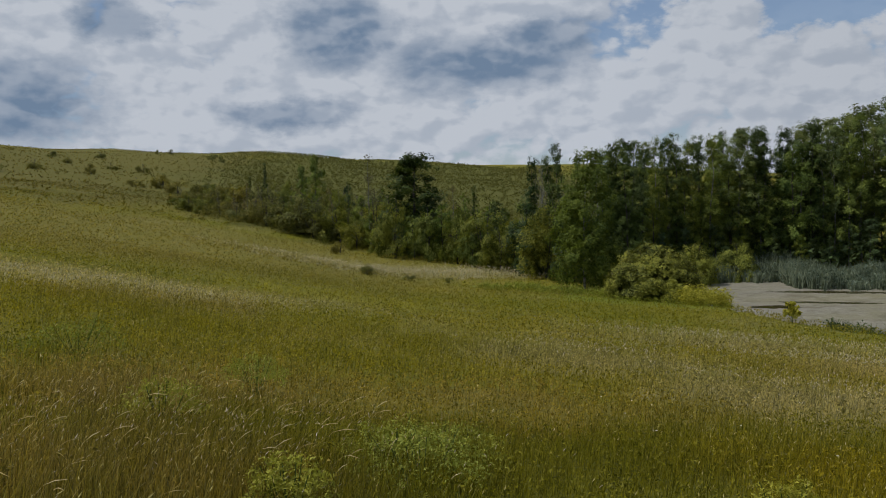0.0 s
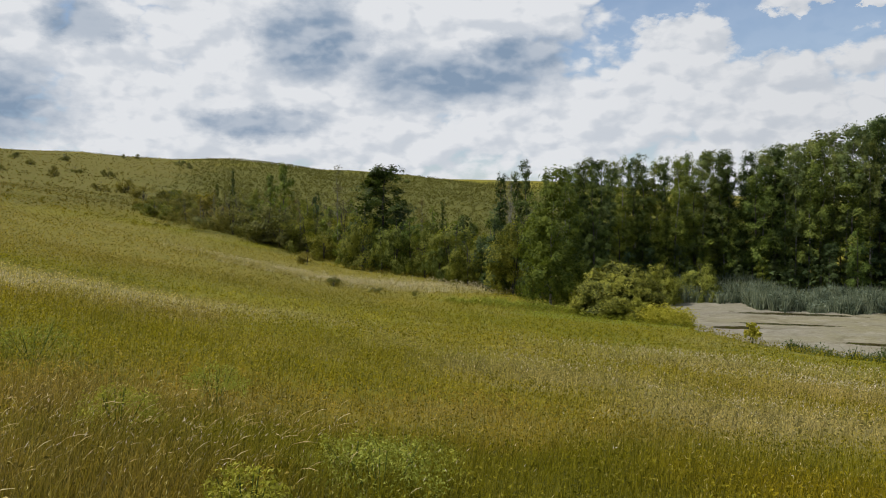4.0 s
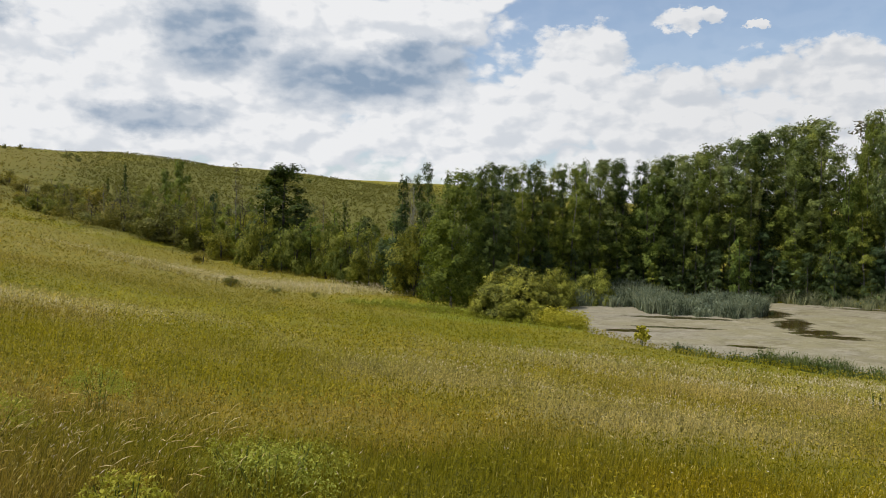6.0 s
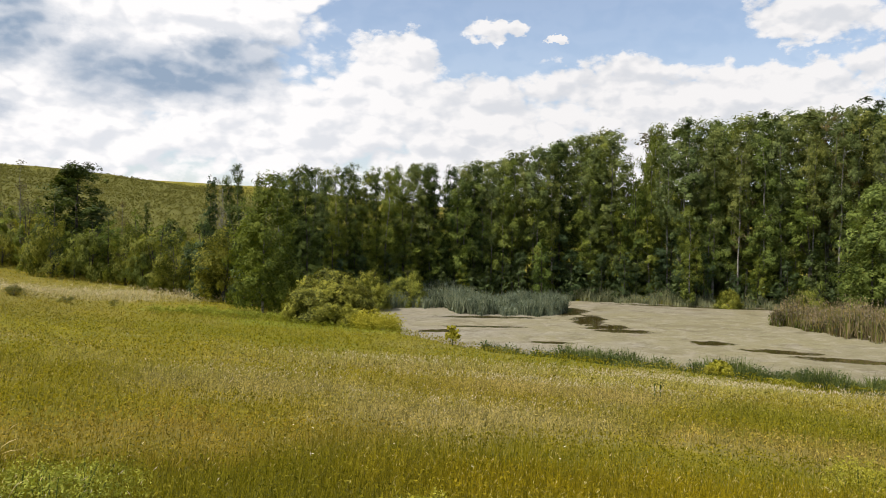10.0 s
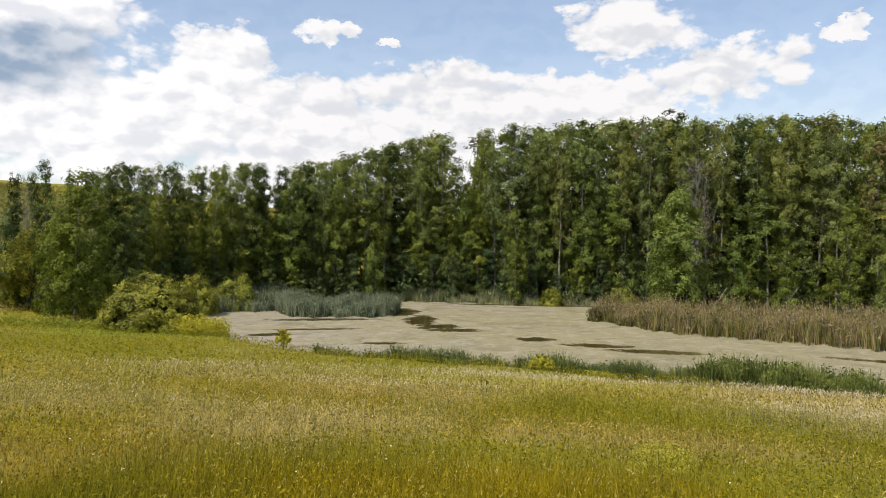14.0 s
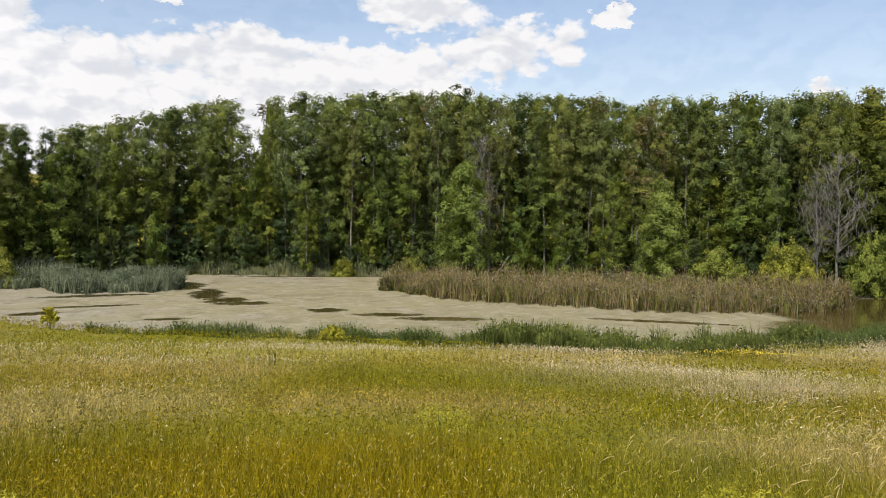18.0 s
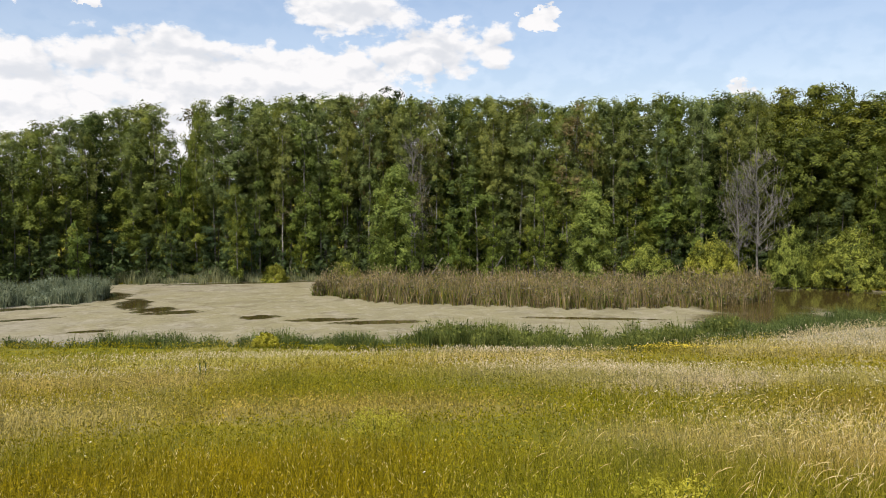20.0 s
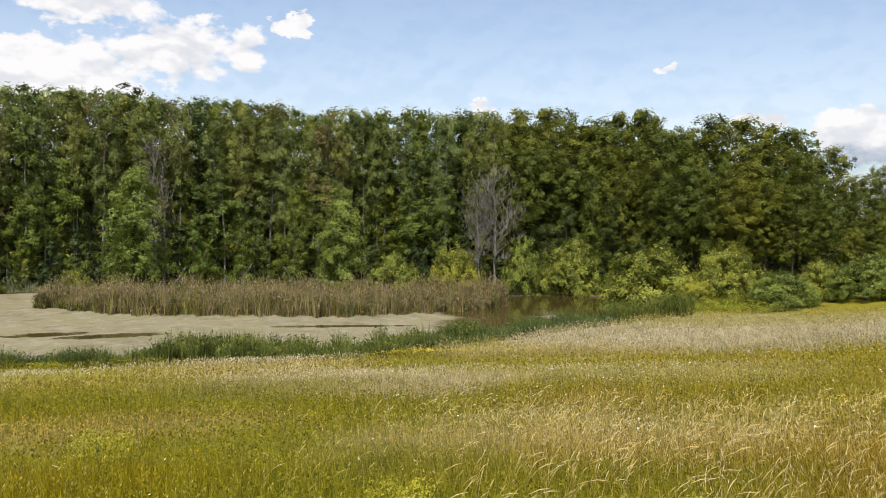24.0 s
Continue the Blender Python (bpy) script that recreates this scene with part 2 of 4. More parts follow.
def meadow_colour(n, p):
    """The meadow's patches: fresh green, straw, reddish brown, and pale seed heads."""
    big = n.noise(p, 0.055, 4.0, 0.6)
    mid = n.noise(p, 0.23, 4.0, 0.6, 0.6)
    low = n.noise(p, 1.1, 3.0, 0.6)
    c = n.mix(n.ramp(big, 0.36, 0.64), (0.204, 0.204, 0.008, 1), (0.278, 0.238, 0.02, 1))
    c = n.mix(n.ramp(mid, 0.52, 0.70, 0.0, 0.6), c, (0.36, 0.325, 0.15, 1))
    c = n.mix(n.ramp(n.noise(p, 0.13, 3.0, 0.6, 0.4), 0.58, 0.74, 0.0, 0.6), c, (0.29, 0.215, 0.08, 1))
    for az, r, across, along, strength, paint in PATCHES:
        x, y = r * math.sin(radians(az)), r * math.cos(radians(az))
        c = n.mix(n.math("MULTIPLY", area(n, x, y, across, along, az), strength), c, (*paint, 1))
    c = n.mix(n.ramp(n.noise(p, 4.0, 4.0, 0.7), 0.42, 0.68, 0.0, 0.4), c, n.mix(1.0, c, (1.5, 1.42, 1.35, 1), "MULTIPLY"))
    c = n.mix(n.ramp(low, 0.3, 0.7, 0.0, 0.5), c, (0.13, 0.135, 0.012, 1))
    return n.mix(1.0, c, (0.88, 0.85, 0.8, 1), "MULTIPLY")


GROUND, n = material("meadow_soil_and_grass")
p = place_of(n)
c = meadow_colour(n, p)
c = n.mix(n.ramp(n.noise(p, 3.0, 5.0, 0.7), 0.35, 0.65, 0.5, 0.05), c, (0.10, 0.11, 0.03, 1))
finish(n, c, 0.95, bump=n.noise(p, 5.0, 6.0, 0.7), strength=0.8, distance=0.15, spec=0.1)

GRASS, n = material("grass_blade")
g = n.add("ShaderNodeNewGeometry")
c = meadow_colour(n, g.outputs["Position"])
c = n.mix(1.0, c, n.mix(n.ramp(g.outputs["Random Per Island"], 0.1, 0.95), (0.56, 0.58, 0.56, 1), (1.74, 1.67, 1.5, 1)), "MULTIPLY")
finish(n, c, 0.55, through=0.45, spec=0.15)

SEED, n = material("grass_seed_head")
g = n.add("ShaderNodeNewGeometry")
finish(n, n.mix(g.outputs["Random Per Island"], (0.26, 0.205, 0.035, 1), (0.46, 0.395, 0.14, 1)), 0.7, through=0.3, spec=0.15)

PALE, n = material("pale_feather_grass")
g = n.add("ShaderNodeNewGeometry")
finish(n, n.mix(g.outputs["Random Per Island"], (0.36, 0.30, 0.19, 1), (0.58, 0.51, 0.39, 1)), 0.7, through=0.3, spec=0.15)

STRAW, n = material("dry_straw")
g = n.add("ShaderNodeNewGeometry")
finish(n, n.mix(g.outputs["Random Per Island"], (0.42, 0.31, 0.10, 1), (0.68, 0.58, 0.3, 1)), 0.6, through=0.3, spec=0.2)

POND, n = material("duckweed_on_water")
p = place_of(n)
turned = n.add("ShaderNodeMapping", {0: p, 2: (0, 0, radians(-40.0)), 3: (0.45, 1.0, 1.0)}, vector_type="POINT").outputs[0]
blotch = n.noise(p, 0.42, 7.0, 0.72, 0.6)
patch = n.noise(turned, 0.3, 6.0, 0.65, 0.5)
speck = n.noise(p, 5.0, 5.0, 0.7)
weed = n.mix(n.ramp(n.noise(turned, 0.22, 5.0, 0.6), 0.35, 0.65), (0.26, 0.238, 0.145, 1), (0.285, 0.268, 0.215, 1))
weed = n.mix(n.math("MULTIPLY", area(n, 42.0, 30.0, 26.0, 16.0, 60.0), 0.7), weed, (0.25, 0.23, 0.115, 1))
weed = n.mix(n.ramp(speck, 0.35, 0.7, 0.5, 0.0), weed, (0.17, 0.16, 0.08, 1))
weed = n.mix(n.ramp(blotch, 0.5, 0.66, 0.0, 0.8), weed, (0.135, 0.12, 0.065, 1))
weed = n.mix(n.ramp(n.noise(p, 1.1, 6.0, 0.75), 0.5, 0.68, 0.0, 0.6), weed, (0.16, 0.145, 0.08, 1))
weed = n.mix(n.ramp(n.noise(p, 0.8, 6.0, 0.75, 0.5), 0.48, 0.66, 0.0, 0.6), weed, (0.36, 0.335, 0.26, 1))
# open water: azimuth, distance, half width, half depth
OPEN = [(32.3, 63, 1.4, 3.6), (33.6, 57, 1.3, 3.2), (34.8, 53, 1.6, 1.6), (36.2, 51, 1.9, 0.9), (42.2, 47, 1.2, 1.1), (46.6, 45, 2.0, 0.8), (50.5, 43.4, 2.6, 0.8), (22.9, 49, 1.4, 0.8), (26, 51.5, 3.0, 0.5), (31, 44.5, 1.2, 0.5), (26.5, 57.5, 4.0, 0.8), (66, 45, 4.0, 0.5), (42, 71, 9.0, 0.9)]
# the clear end of the pond
CLEAR = [(81.5, 59.5, 6.5, 8.0), (77.0, 52.5, 4.0, 4.5), (84.0, 55, 4.0, 5.0), (78.5, 46, 4.5, 5.0)]
clear = None
for az, r, across, along in OPEN:
    one = area(n, r * math.sin(radians(az)), r * math.cos(radians(az)), across, along, az, 1.5)
    clear = one if clear is None else n.math("MAXIMUM", clear, one)
open_water = n.math("MULTIPLY", clear, n.ramp(n.math("ADD", speck, blotch), 0.6, 0.85))
for az, r, across, along in CLEAR:
    one = area(n, r * math.sin(radians(az)), r * math.cos(radians(az)), across, along, az, 0.5)
    open_water = n.math("MAXIMUM", open_water, one)
weed = n.mix(n.ramp(patch, 0.54, 0.68, 0.0, 0.55), weed, (0.15, 0.135, 0.075, 1))
weed = n.mix(1.0, weed, (0.86, 0.85, 0.9, 1), "MULTIPLY")
weed_bsdf = n.add("ShaderNodeBsdfPrincipled", {"Base Color": weed, "Roughness": 0.75, "Specular IOR Level": 0.25,
                  "Normal": n.add("ShaderNodeBump", {"Height": speck, "Strength": 0.5, "Distance": 0.03}).outputs[0]}).outputs[0]
wet_bsdf = n.add("ShaderNodeBsdfPrincipled", {"Base Color": (0.05, 0.038, 0.012, 1), "Roughness": 0.06, "IOR": 1.33,
                 "Normal": n.add("ShaderNodeBump", {"Height": n.noise(p, 3.0, 3.0), "Strength": 0.15, "Distance": 0.02}).outputs[0]}).outputs[0]
n.add("ShaderNodeOutputMaterial", {0: n.add("ShaderNodeMixShader", {0: open_water, 1: weed_bsdf, 2: wet_bsdf}).outputs[0]})


# ---------------------------------------------------------------- the lie of the land
TAU = 2 * math.pi
rng = np.random.default_rng(7)


def spot(az, r):
    a = np.radians(az)
    return r * np.sin(a), r * np.cos(a)


def near_shore(az):
    return np.interp(az, [14, 18, 20, 22, 24.5, 30, 36, 45, 54, 62, 70, 78, 86, 92], [60, 52, 46.5, 43.2, 40.2, 36.6, 34.8, 33.8, 33.2, 32.4, 33.6, 38.5, 45.5, 54])


def far_shore(az):
    return np.interp(az, [14, 18, 24, 32, 40, 48, 56, 64, 74, 80, 86, 90], [50, 66, 70, 74, 72, 72, 70, 68, 66, 67, 66, 58])


def inside(x, y):
    """Metres inside the pond's shore (minus: outside it)."""
    az, r = np.degrees(np.arctan2(x, y)), np.hypot(x, y)
    d = np.minimum(r - near_shore(az), far_shore(az) - r)
    d = np.minimum(d, np.minimum(az - 17.6, 88.0 - az) * r * 0.0175)
    return d + 0.35 * np.sin(x * 0.9 + 1.3 * np.sin(y * 0.5)) + 0.25 * np.sin(y * 1.7 + x * 0.6)


# heights above the water along spokes from the eye
SPOKES = [-60, -29, -17, -4, 9, 16, 25, 50, 75, 95, 120]
RINGS = [0, 12, 30, 50, 75, 130, 240]
HEIGHTS = np.array([
    [4.35, 5.1, 7.0, 9.5, 13.0, 19.0, 32.0],
    [4.35, 4.4, 5.0, 6.2, 8.4, 13.6, 29.6],
    [4.35, 3.9, 3.6, 3.9, 5.3, 11.0, 27.3],
    [4.35, 3.4, 2.3, 1.7, 2.3, 8.0, 23.6],
    [4.35, 3.15, 1.5, 0.75, 1.5, 6.0, 20.0],
    [4.35, 3.1, 1.2, 0.15, 0.5, 4.5, 17.0],
    [4.35, 3.0, 1.0, 0.25, 0.3, 3.0, 14.0],
    [4.35, 2.85, 0.5, 0.2, 0.3, 3.0, 10.0],
    [4.35, 2.9, 0.6, 0.12, 0.3, 5.0, 10.0],
    [4.35, 3.15, 1.25, 0.5, 1.6, 6.0, 8.0],
    [4.35, 3.9, 3.2, 3.0, 3.0, 4.0, 6.0]])
_az = np.arange(-180, 180, 2.0)
_r = np.concatenate([np.arange(0, 100, 1.5), np.arange(100, 260, 5.0)])
_spokes = np.array([s for s in SPOKES] + [SPOKES[0] + 360])
_table = np.array([[np.interp(r, RINGS, HEIGHTS[i % len(SPOKES)]) for r in _r] for i in range(len(_spokes))])
_land = np.array([[np.interp((a + 60) % 360 - 60, _spokes, _table[:, j]) for j in range(len(_r))] for a in _az])
for _ in range(4):
    _land = (np.roll(_land, 1, 0) + 2 * _land + np.roll(_land, -1, 0)) / 4
for _ in range(6):
    _land[:, 1:-1] = (_land[:, :-2] + 2 * _land[:, 1:-1] + _land[:, 2:]) / 4


def land(x, y):
    """The ground's height."""
    x, y = np.asarray(x, float), np.asarray(y, float)
    az, r = np.degrees(np.arctan2(x, y)), np.hypot(x, y)
    u = ((az + 180) / 2.0) % len(_az)
    i = np.floor(u).astype(int) % len(_az)
    k = (i + 1) % len(_az)
    f = u - np.floor(u)
    j = np.clip(np.searchsorted(_r, np.minimum(r, _r[-1] - 0.01), side="right") - 1, 0, len(_r) - 2)
    g = np.clip((r - _r[j]) / (_r[j + 1] - _r[j]), 0, 1)
    z = (1 - f) * ((1 - g) * _land[i, j] + g * _land[i, j + 1]) + f * ((1 - g) * _land[k, j] + g * _land[k, j + 1])
    z = z - np.maximum(r - 260, 0) * 0.012
    swell = np.clip((r - 8) / 60, 0, 1)
    z = z + swell * (0.10 * np.sin(x * 0.31 + 2 * np.sin(y * 0.11)) + 0.08 * np.sin(y * 0.43 + x * 0.17)) + 0.035 * np.sin(x * 1.7 + y * 0.6) * np.sin(y * 1.3 - x * 0.4)
    far = np.clip((r - 90) / 120, 0, 1)
    z = z + far * (0.7 * np.sin(x * 0.06 + 1.0) * np.sin(y * 0.05) + 0.4 * np.sin(x * 0.13 + y * 0.09))
    d = inside(x, y)
    s = np.clip((d + 2.5) / 4.0, 0, 1)
    s = s * s * (3 - 2 * s)
    outside = np.maximum(z, 0.10)
    return np.where(d > -2.5, outside * (1 - s) + -0.55 * s, np.where(d > -6, outside, z))


def mesh_of(name, verts, faces, mat, smooth=False):
    me = bpy.data.meshes.new(name)
    verts, faces = np.asarray(verts, np.float32), np.asarray(faces, np.int32)
    me.vertices.add(len(verts))
    me.vertices.foreach_set("co", verts.ravel())
    k = faces.shape[1]
    me.loops.add(faces.size)
    me.loops.foreach_set("vertex_index", faces.ravel())
    me.polygons.add(len(faces))
    me.polygons.foreach_set("loop_start", np.arange(0, faces.size, k, dtype=np.int32))
    me.polygons.foreach_set("use_smooth", np.full(len(faces), smooth))
    me.update(calc_edges=True)
    me.materials.append(mat)
    return me


def grid_faces(rows, cols, wrap=False):
    i, j = np.meshgrid(np.arange(rows - 1), np.arange(cols if wrap else cols - 1), indexing="ij")
    k = (j + 1) % cols
    return np.stack([i * cols + j, i * cols + k, (i + 1) * cols + k, (i + 1) * cols + j], -1).reshape(-1, 4)


radii = np.concatenate([np.linspace(0.002, 12, 30), np.linspace(12.5, 100, 150), np.linspace(103, 270, 50), np.geomspace(290, 3000, 14)])
spins = np.radians(np.arange(0, 360, 1.5))
gr, ga = np.meshgrid(radii, spins, indexing="ij")
gx, gy = gr * np.sin(ga) + 0.11, gr * np.cos(ga) - 0.17
ground = new("ground", mesh_of("ground", np.stack([gx, gy, land(gx, gy)], -1).reshape(-1, 3), grid_faces(len(radii), len(spins), True)[:, ::-1], GROUND, True))
tagged(ground, "grassy meadow hillside sloping down to a small pond", "ground", kind="structure")

wr, wa = np.meshgrid(np.linspace(0, 1, 60), np.arange(15.0, 90.0, 0.5), indexing="ij")
wr = (near_shore(wa) - 1.5) * (1 - wr) + (far_shore(wa) + 1.5) * wr
wx, wy = spot(wa, wr)
pond = new("pond", mesh_of("pond", np.stack([wx, wy, np.zeros_like(wx)], -1).reshape(-1, 3), grid_faces(*wx.shape)[:, ::-1], POND, True))
tagged(pond, "still pond water covered in pale duckweed with dark open streaks", "water", kind="structure")


# ---------------------------------------------------------------- plants
def blades(x, y, z, height, width, lean, seed, bend=0.35, tip=True):
    """Grass blades as a bent quad with a pointed tip, one row each."""
    q = np.random.default_rng(seed)
    n = len(x)
    a = q.uniform(0, TAU, n)
    wind = q.normal(0.7, 1.2, n)
    side = np.stack([np.cos(a), np.sin(a), np.zeros(n)], -1) * (width * 0.5)[:, None]
    out = np.stack([np.cos(wind), np.sin(wind), np.zeros(n)], -1) * (lean * height)[:, None]
    base = np.stack([x, y, z], -1)
    mid = base + out * bend + np.array([0, 0, 1.0]) * (height * 0.55)[:, None]
    top = base + out + np.array([0, 0, 1.0]) * (height * np.sqrt(np.clip(1 - 0.5 * lean ** 2, 0.2, 1)))[:, None]
    v = np.stack([base - side, base + side, mid + side * 0.8, mid - side * 0.8, top], 1).reshape(-1, 3)
    o = (np.arange(n) * 5)[:, None]
    return v, np.concatenate([o + [0, 1, 2], o + [0, 2, 3], o + [3, 2, 4]])


def leaf_cloud(centres, sizes, per, leaf, seed, droop=0.0, flat=0.8, face=None):
    """Leaves as pointed triangles round the ends of the twigs."""
    q = np.random.default_rng(seed)
    c = np.repeat(centres, per, 0)
    s = np.repeat(sizes, per)
    n = len(c)
    d = q.normal(0, 1, (n, 3))
    d /= np.linalg.norm(d, axis=1)[:, None]
    p = c + d * (s * q.uniform(0.1, 1.0, n) ** 0.7)[:, None] * np.array([1, 1, flat])
    p[:, 2] -= droop * q.uniform(0, 1, n) ** 2 * s * 1.6
    nrm = (d if face is None else 0.25 * d + 1.1 * np.repeat(face, per, 0)) + q.normal(0, 0.6 if face is None else 0.32, (n, 3)) + np.array([0, 0, 0.3])
    nrm /= np.linalg.norm(nrm, axis=1)[:, None]
    u = np.cross(nrm, q.normal(0, 1, (n, 3)) + np.array([0, 0, -droop * 2]))
    u /= np.linalg.norm(u, axis=1)[:, None] + 1e-6
    w = np.cross(nrm, u)
    L = leaf * q.uniform(0.6, 1.5, n)[:, None]
    v = np.stack([p - w * L * 0.55, p + u * L * 0.36 + w * L * 0.1, p + w * L * 0.55 - u * L * 0.2], 1).reshape(-1, 3)
    return v, np.arange(n * 3).reshape(-1, 3)


def scatter(az0, az1, r0, r1, count, seed):
    q = np.random.default_rng(seed)
    return spot(q.uniform(az0, az1, count), np.sqrt(q.uniform(r0 * r0, r1 * r1, count)))


def sward(name, az0, az1, r0, r1, count, h, w, seed):
    x, y = scatter(az0, az1, r0, r1, count, seed)
    q = np.random.default_rng(seed + 1)
    keep = inside(x, y) < -0.8
    x, y = x[keep], y[keep]
    n = len(x)
    clump = 0.75 + 0.35 * np.sin(x * 0.8 + 1.5 * np.sin(y * 0.6)) * np.sin(y * 0.9)
    v, f = blades(x, y, land(x, y) - 0.03, h * clump * q.uniform(0.55, 1.25, n), w * q.uniform(0.6, 1.3, n), q.uniform(0.05, 0.65, n), seed + 2)
    ob = new(name, mesh_of(name, v, f, GRASS))
    return tagged(ob, "long olive-green meadow grass on the slope", "grass", kind="stuff")


sward("meadow_grass", -36, 110, 2.6, 9, 85000, 0.38, 0.0055, 11)
sward("meadow_grass", -36, 110, 9, 20, 50000, 0.26, 0.009, 12)
sward("meadow_grass", -36, 110, 20, 48, 30000, 0.24, 0.018, 13)


def tufts(az0, az1, r0, r1, count, high, leaf, seed):
    """The grass tops farther off: short bent leaf ends at all angles."""
    x, y = scatter(az0, az1, r0, r1, count, seed)
    q = np.random.default_rng(seed + 70)
    keep = inside(x, y) < -0.9
    x, y = x[keep], y[keep]
    c = np.stack([x, y, land(x, y) + high * q.uniform(0.25, 1.0, len(x))], -1)
    v, f = leaf_cloud(c, np.full(len(x), leaf), 3, leaf, seed + 1)
    return tagged(new("meadow_grass", mesh_of("meadow_grass", v, f, GRASS)), "bent tops of olive meadow grass", "grass", kind="stuff")


def heads(name, label, category, x, y, height, size, mat, seed, lean=0.35, flat_top=False, up=0.0):
    """Thin stems, each with a spindle of seeds or a flat head of flowers on its end."""
    q = np.random.default_rng(seed)
    n = len(x)
    z = land(x, y) + up
    a = q.normal(0.7, 0.9, n)
    k = lean * q.uniform(0.2, 1.2, n)
    d = np.stack([np.cos(a) * k, np.sin(a) * k, np.ones(n)], -1)
    d /= np.linalg.norm(d, axis=1)[:, None]
    base = np.stack([x, y, z], -1)
    top = base + d * height[:, None]
    b = q.uniform(0, TAU, n)
    side = np.stack([np.cos(b), np.sin(b), np.zeros(n)], -1)
    thin = side * (0.0022 + 0.0002 * np.hypot(x, y))[:, None]
    s = (size * q.uniform(0.6, 1.4, n))[:, None]
    if flat_top:
        u, w = side, np.stack([-np.sin(b), np.cos(b), q.normal(0, 0.25, n)], -1)
        tip = np.stack([top + u * s, top + w * s, top - u * s, top - w * s], 1)
    else:
        nod = d * 0.5 + np.stack([np.cos(a), np.sin(a), np.full(n, -0.1)], -1) * (q.uniform(0, 1.3, n) * lean)[:, None]
        tip = np.stack([top, top + nod * s * 1.6 + side * s * 0.2, top + nod * s * 3.4, top + nod * s * 1.6 - side * s * 0.2], 1)
    v = np.concatenate([np.stack([base - thin, base + thin, top], 1), tip], 1).reshape(-1, 3)
    o = (np.arange(n) * 7)[:, None]
    f = np.concatenate([o + [0, 1, 2], o + [3, 4, 5], o + [3, 5, 6]])
    me = mesh_of(name, v, f, mat)
    me.materials.append(GRASS)
    me.polygons.foreach_set("material_index", np.repeat([1, 0, 0], n).astype(np.int32))
    return tagged(new(name, me), label, category, kind="stuff")


tufts(-36, 110, 5, 11, 26000, 0.3, 0.028, 21)
tufts(-36, 110, 11, 22, 48000, 0.28, 0.04, 22)
tufts(-36, 110, 22, 50, 78000, 0.3, 0.06, 23)
tufts(-40, 9, 50, 120, 44000, 0.35, 0.09, 24)
for r0, r1, count, size, seed in [(3.0, 9, 14000, 0.014, 41), (9, 20, 24000, 0.02, 42), (20, 46, 15000, 0.018, 43)]:
    x, y = scatter(-36, 110, r0, r1, count, seed)
    patchy = np.sin(x * 0.7 + 2 * np.sin(y * 0.45)) * np.sin(y * 0.8 + 1.3 * np.sin(x * 0.3))
    keep = (patchy > rng.uniform(-0.9, 0.6, count)) & (inside(x, y) < -1.5)
    x, y = x[keep], y[keep]
    heads("seed_grass", "straw-coloured grass seed heads above the meadow", "grass", x, y, rng.uniform(0.28, 0.5, len(x)), np.full(len(x), size), SEED, seed + 50, 0.55)


def drift(name, label, category, spots, height, size, mat, seed, flat_top=True):
    """Flowers or seed heads in drifts: azimuth, distance, half width, half depth, count."""
    xs, ys = [], []
    q = np.random.default_rng(seed)
    for az, r, across, along, count in spots:
        u, v = q.normal(0, 0.5, count) * across, q.normal(0, 0.5, count) * along
        a = radians(az)
        xs.append(r * math.sin(a) + u * math.cos(a) + v * math.sin(a))
        ys.append(r * math.cos(a) - u * math.sin(a) + v * math.cos(a))
    x, y = np.concatenate(xs), np.concatenate(ys)
    keep = (inside(x, y) < -1.0) & (np.hypot(x, y) > 3.2)
    x, y = x[keep], y[keep]
    return heads(name, label, category, x, y, q.uniform(0.75, 1.1, len(x)) * height, size * (0.25 + np.hypot(x, y) * 0.028), mat, seed + 1, 0.3 if flat_top else 0.7, flat_top)


drift("white_flowers", "small flat white yarrow flower heads in the grass", "flowers", [(80, 13, 2.6, 1.6, 130), (92, 16, 5.0, 2.5, 220), (84, 20, 4.0, 1.6, 150), (98, 9, 2.5, 2.0, 60), (30, 9, 4.0, 3.0, 30), (100, 24, 5, 2, 120)], 0.45, 0.021, PETAL_WHITE, 61)
drift("yellow_flowers", "patch of bright yellow flowers in the meadow", "flowers", [(71.8, 31.5, 1.8, 0.8, 420), (78, 31, 3.5, 0.6, 160), (101, 13, 0.6, 0.4, 60), (60, 33, 4.0, 0.8, 120)], 0.3, 0.024, PETAL_YELLOW, 62)
drift("bent_straw", "long bent golden straw stalks in the meadow", "grass", [(101, 7.5, 2.6, 2.0, 420), (92, 8.5, 2.4, 1.6, 260), (-24, 6.5, 2.2, 1.6, 260), (104, 11, 3.0, 2.0, 300), (70, 7, 3.5, 2, 60), (30, 7, 5, 2.5, 80)], 0.6, 0.036, STRAW, 64, False)
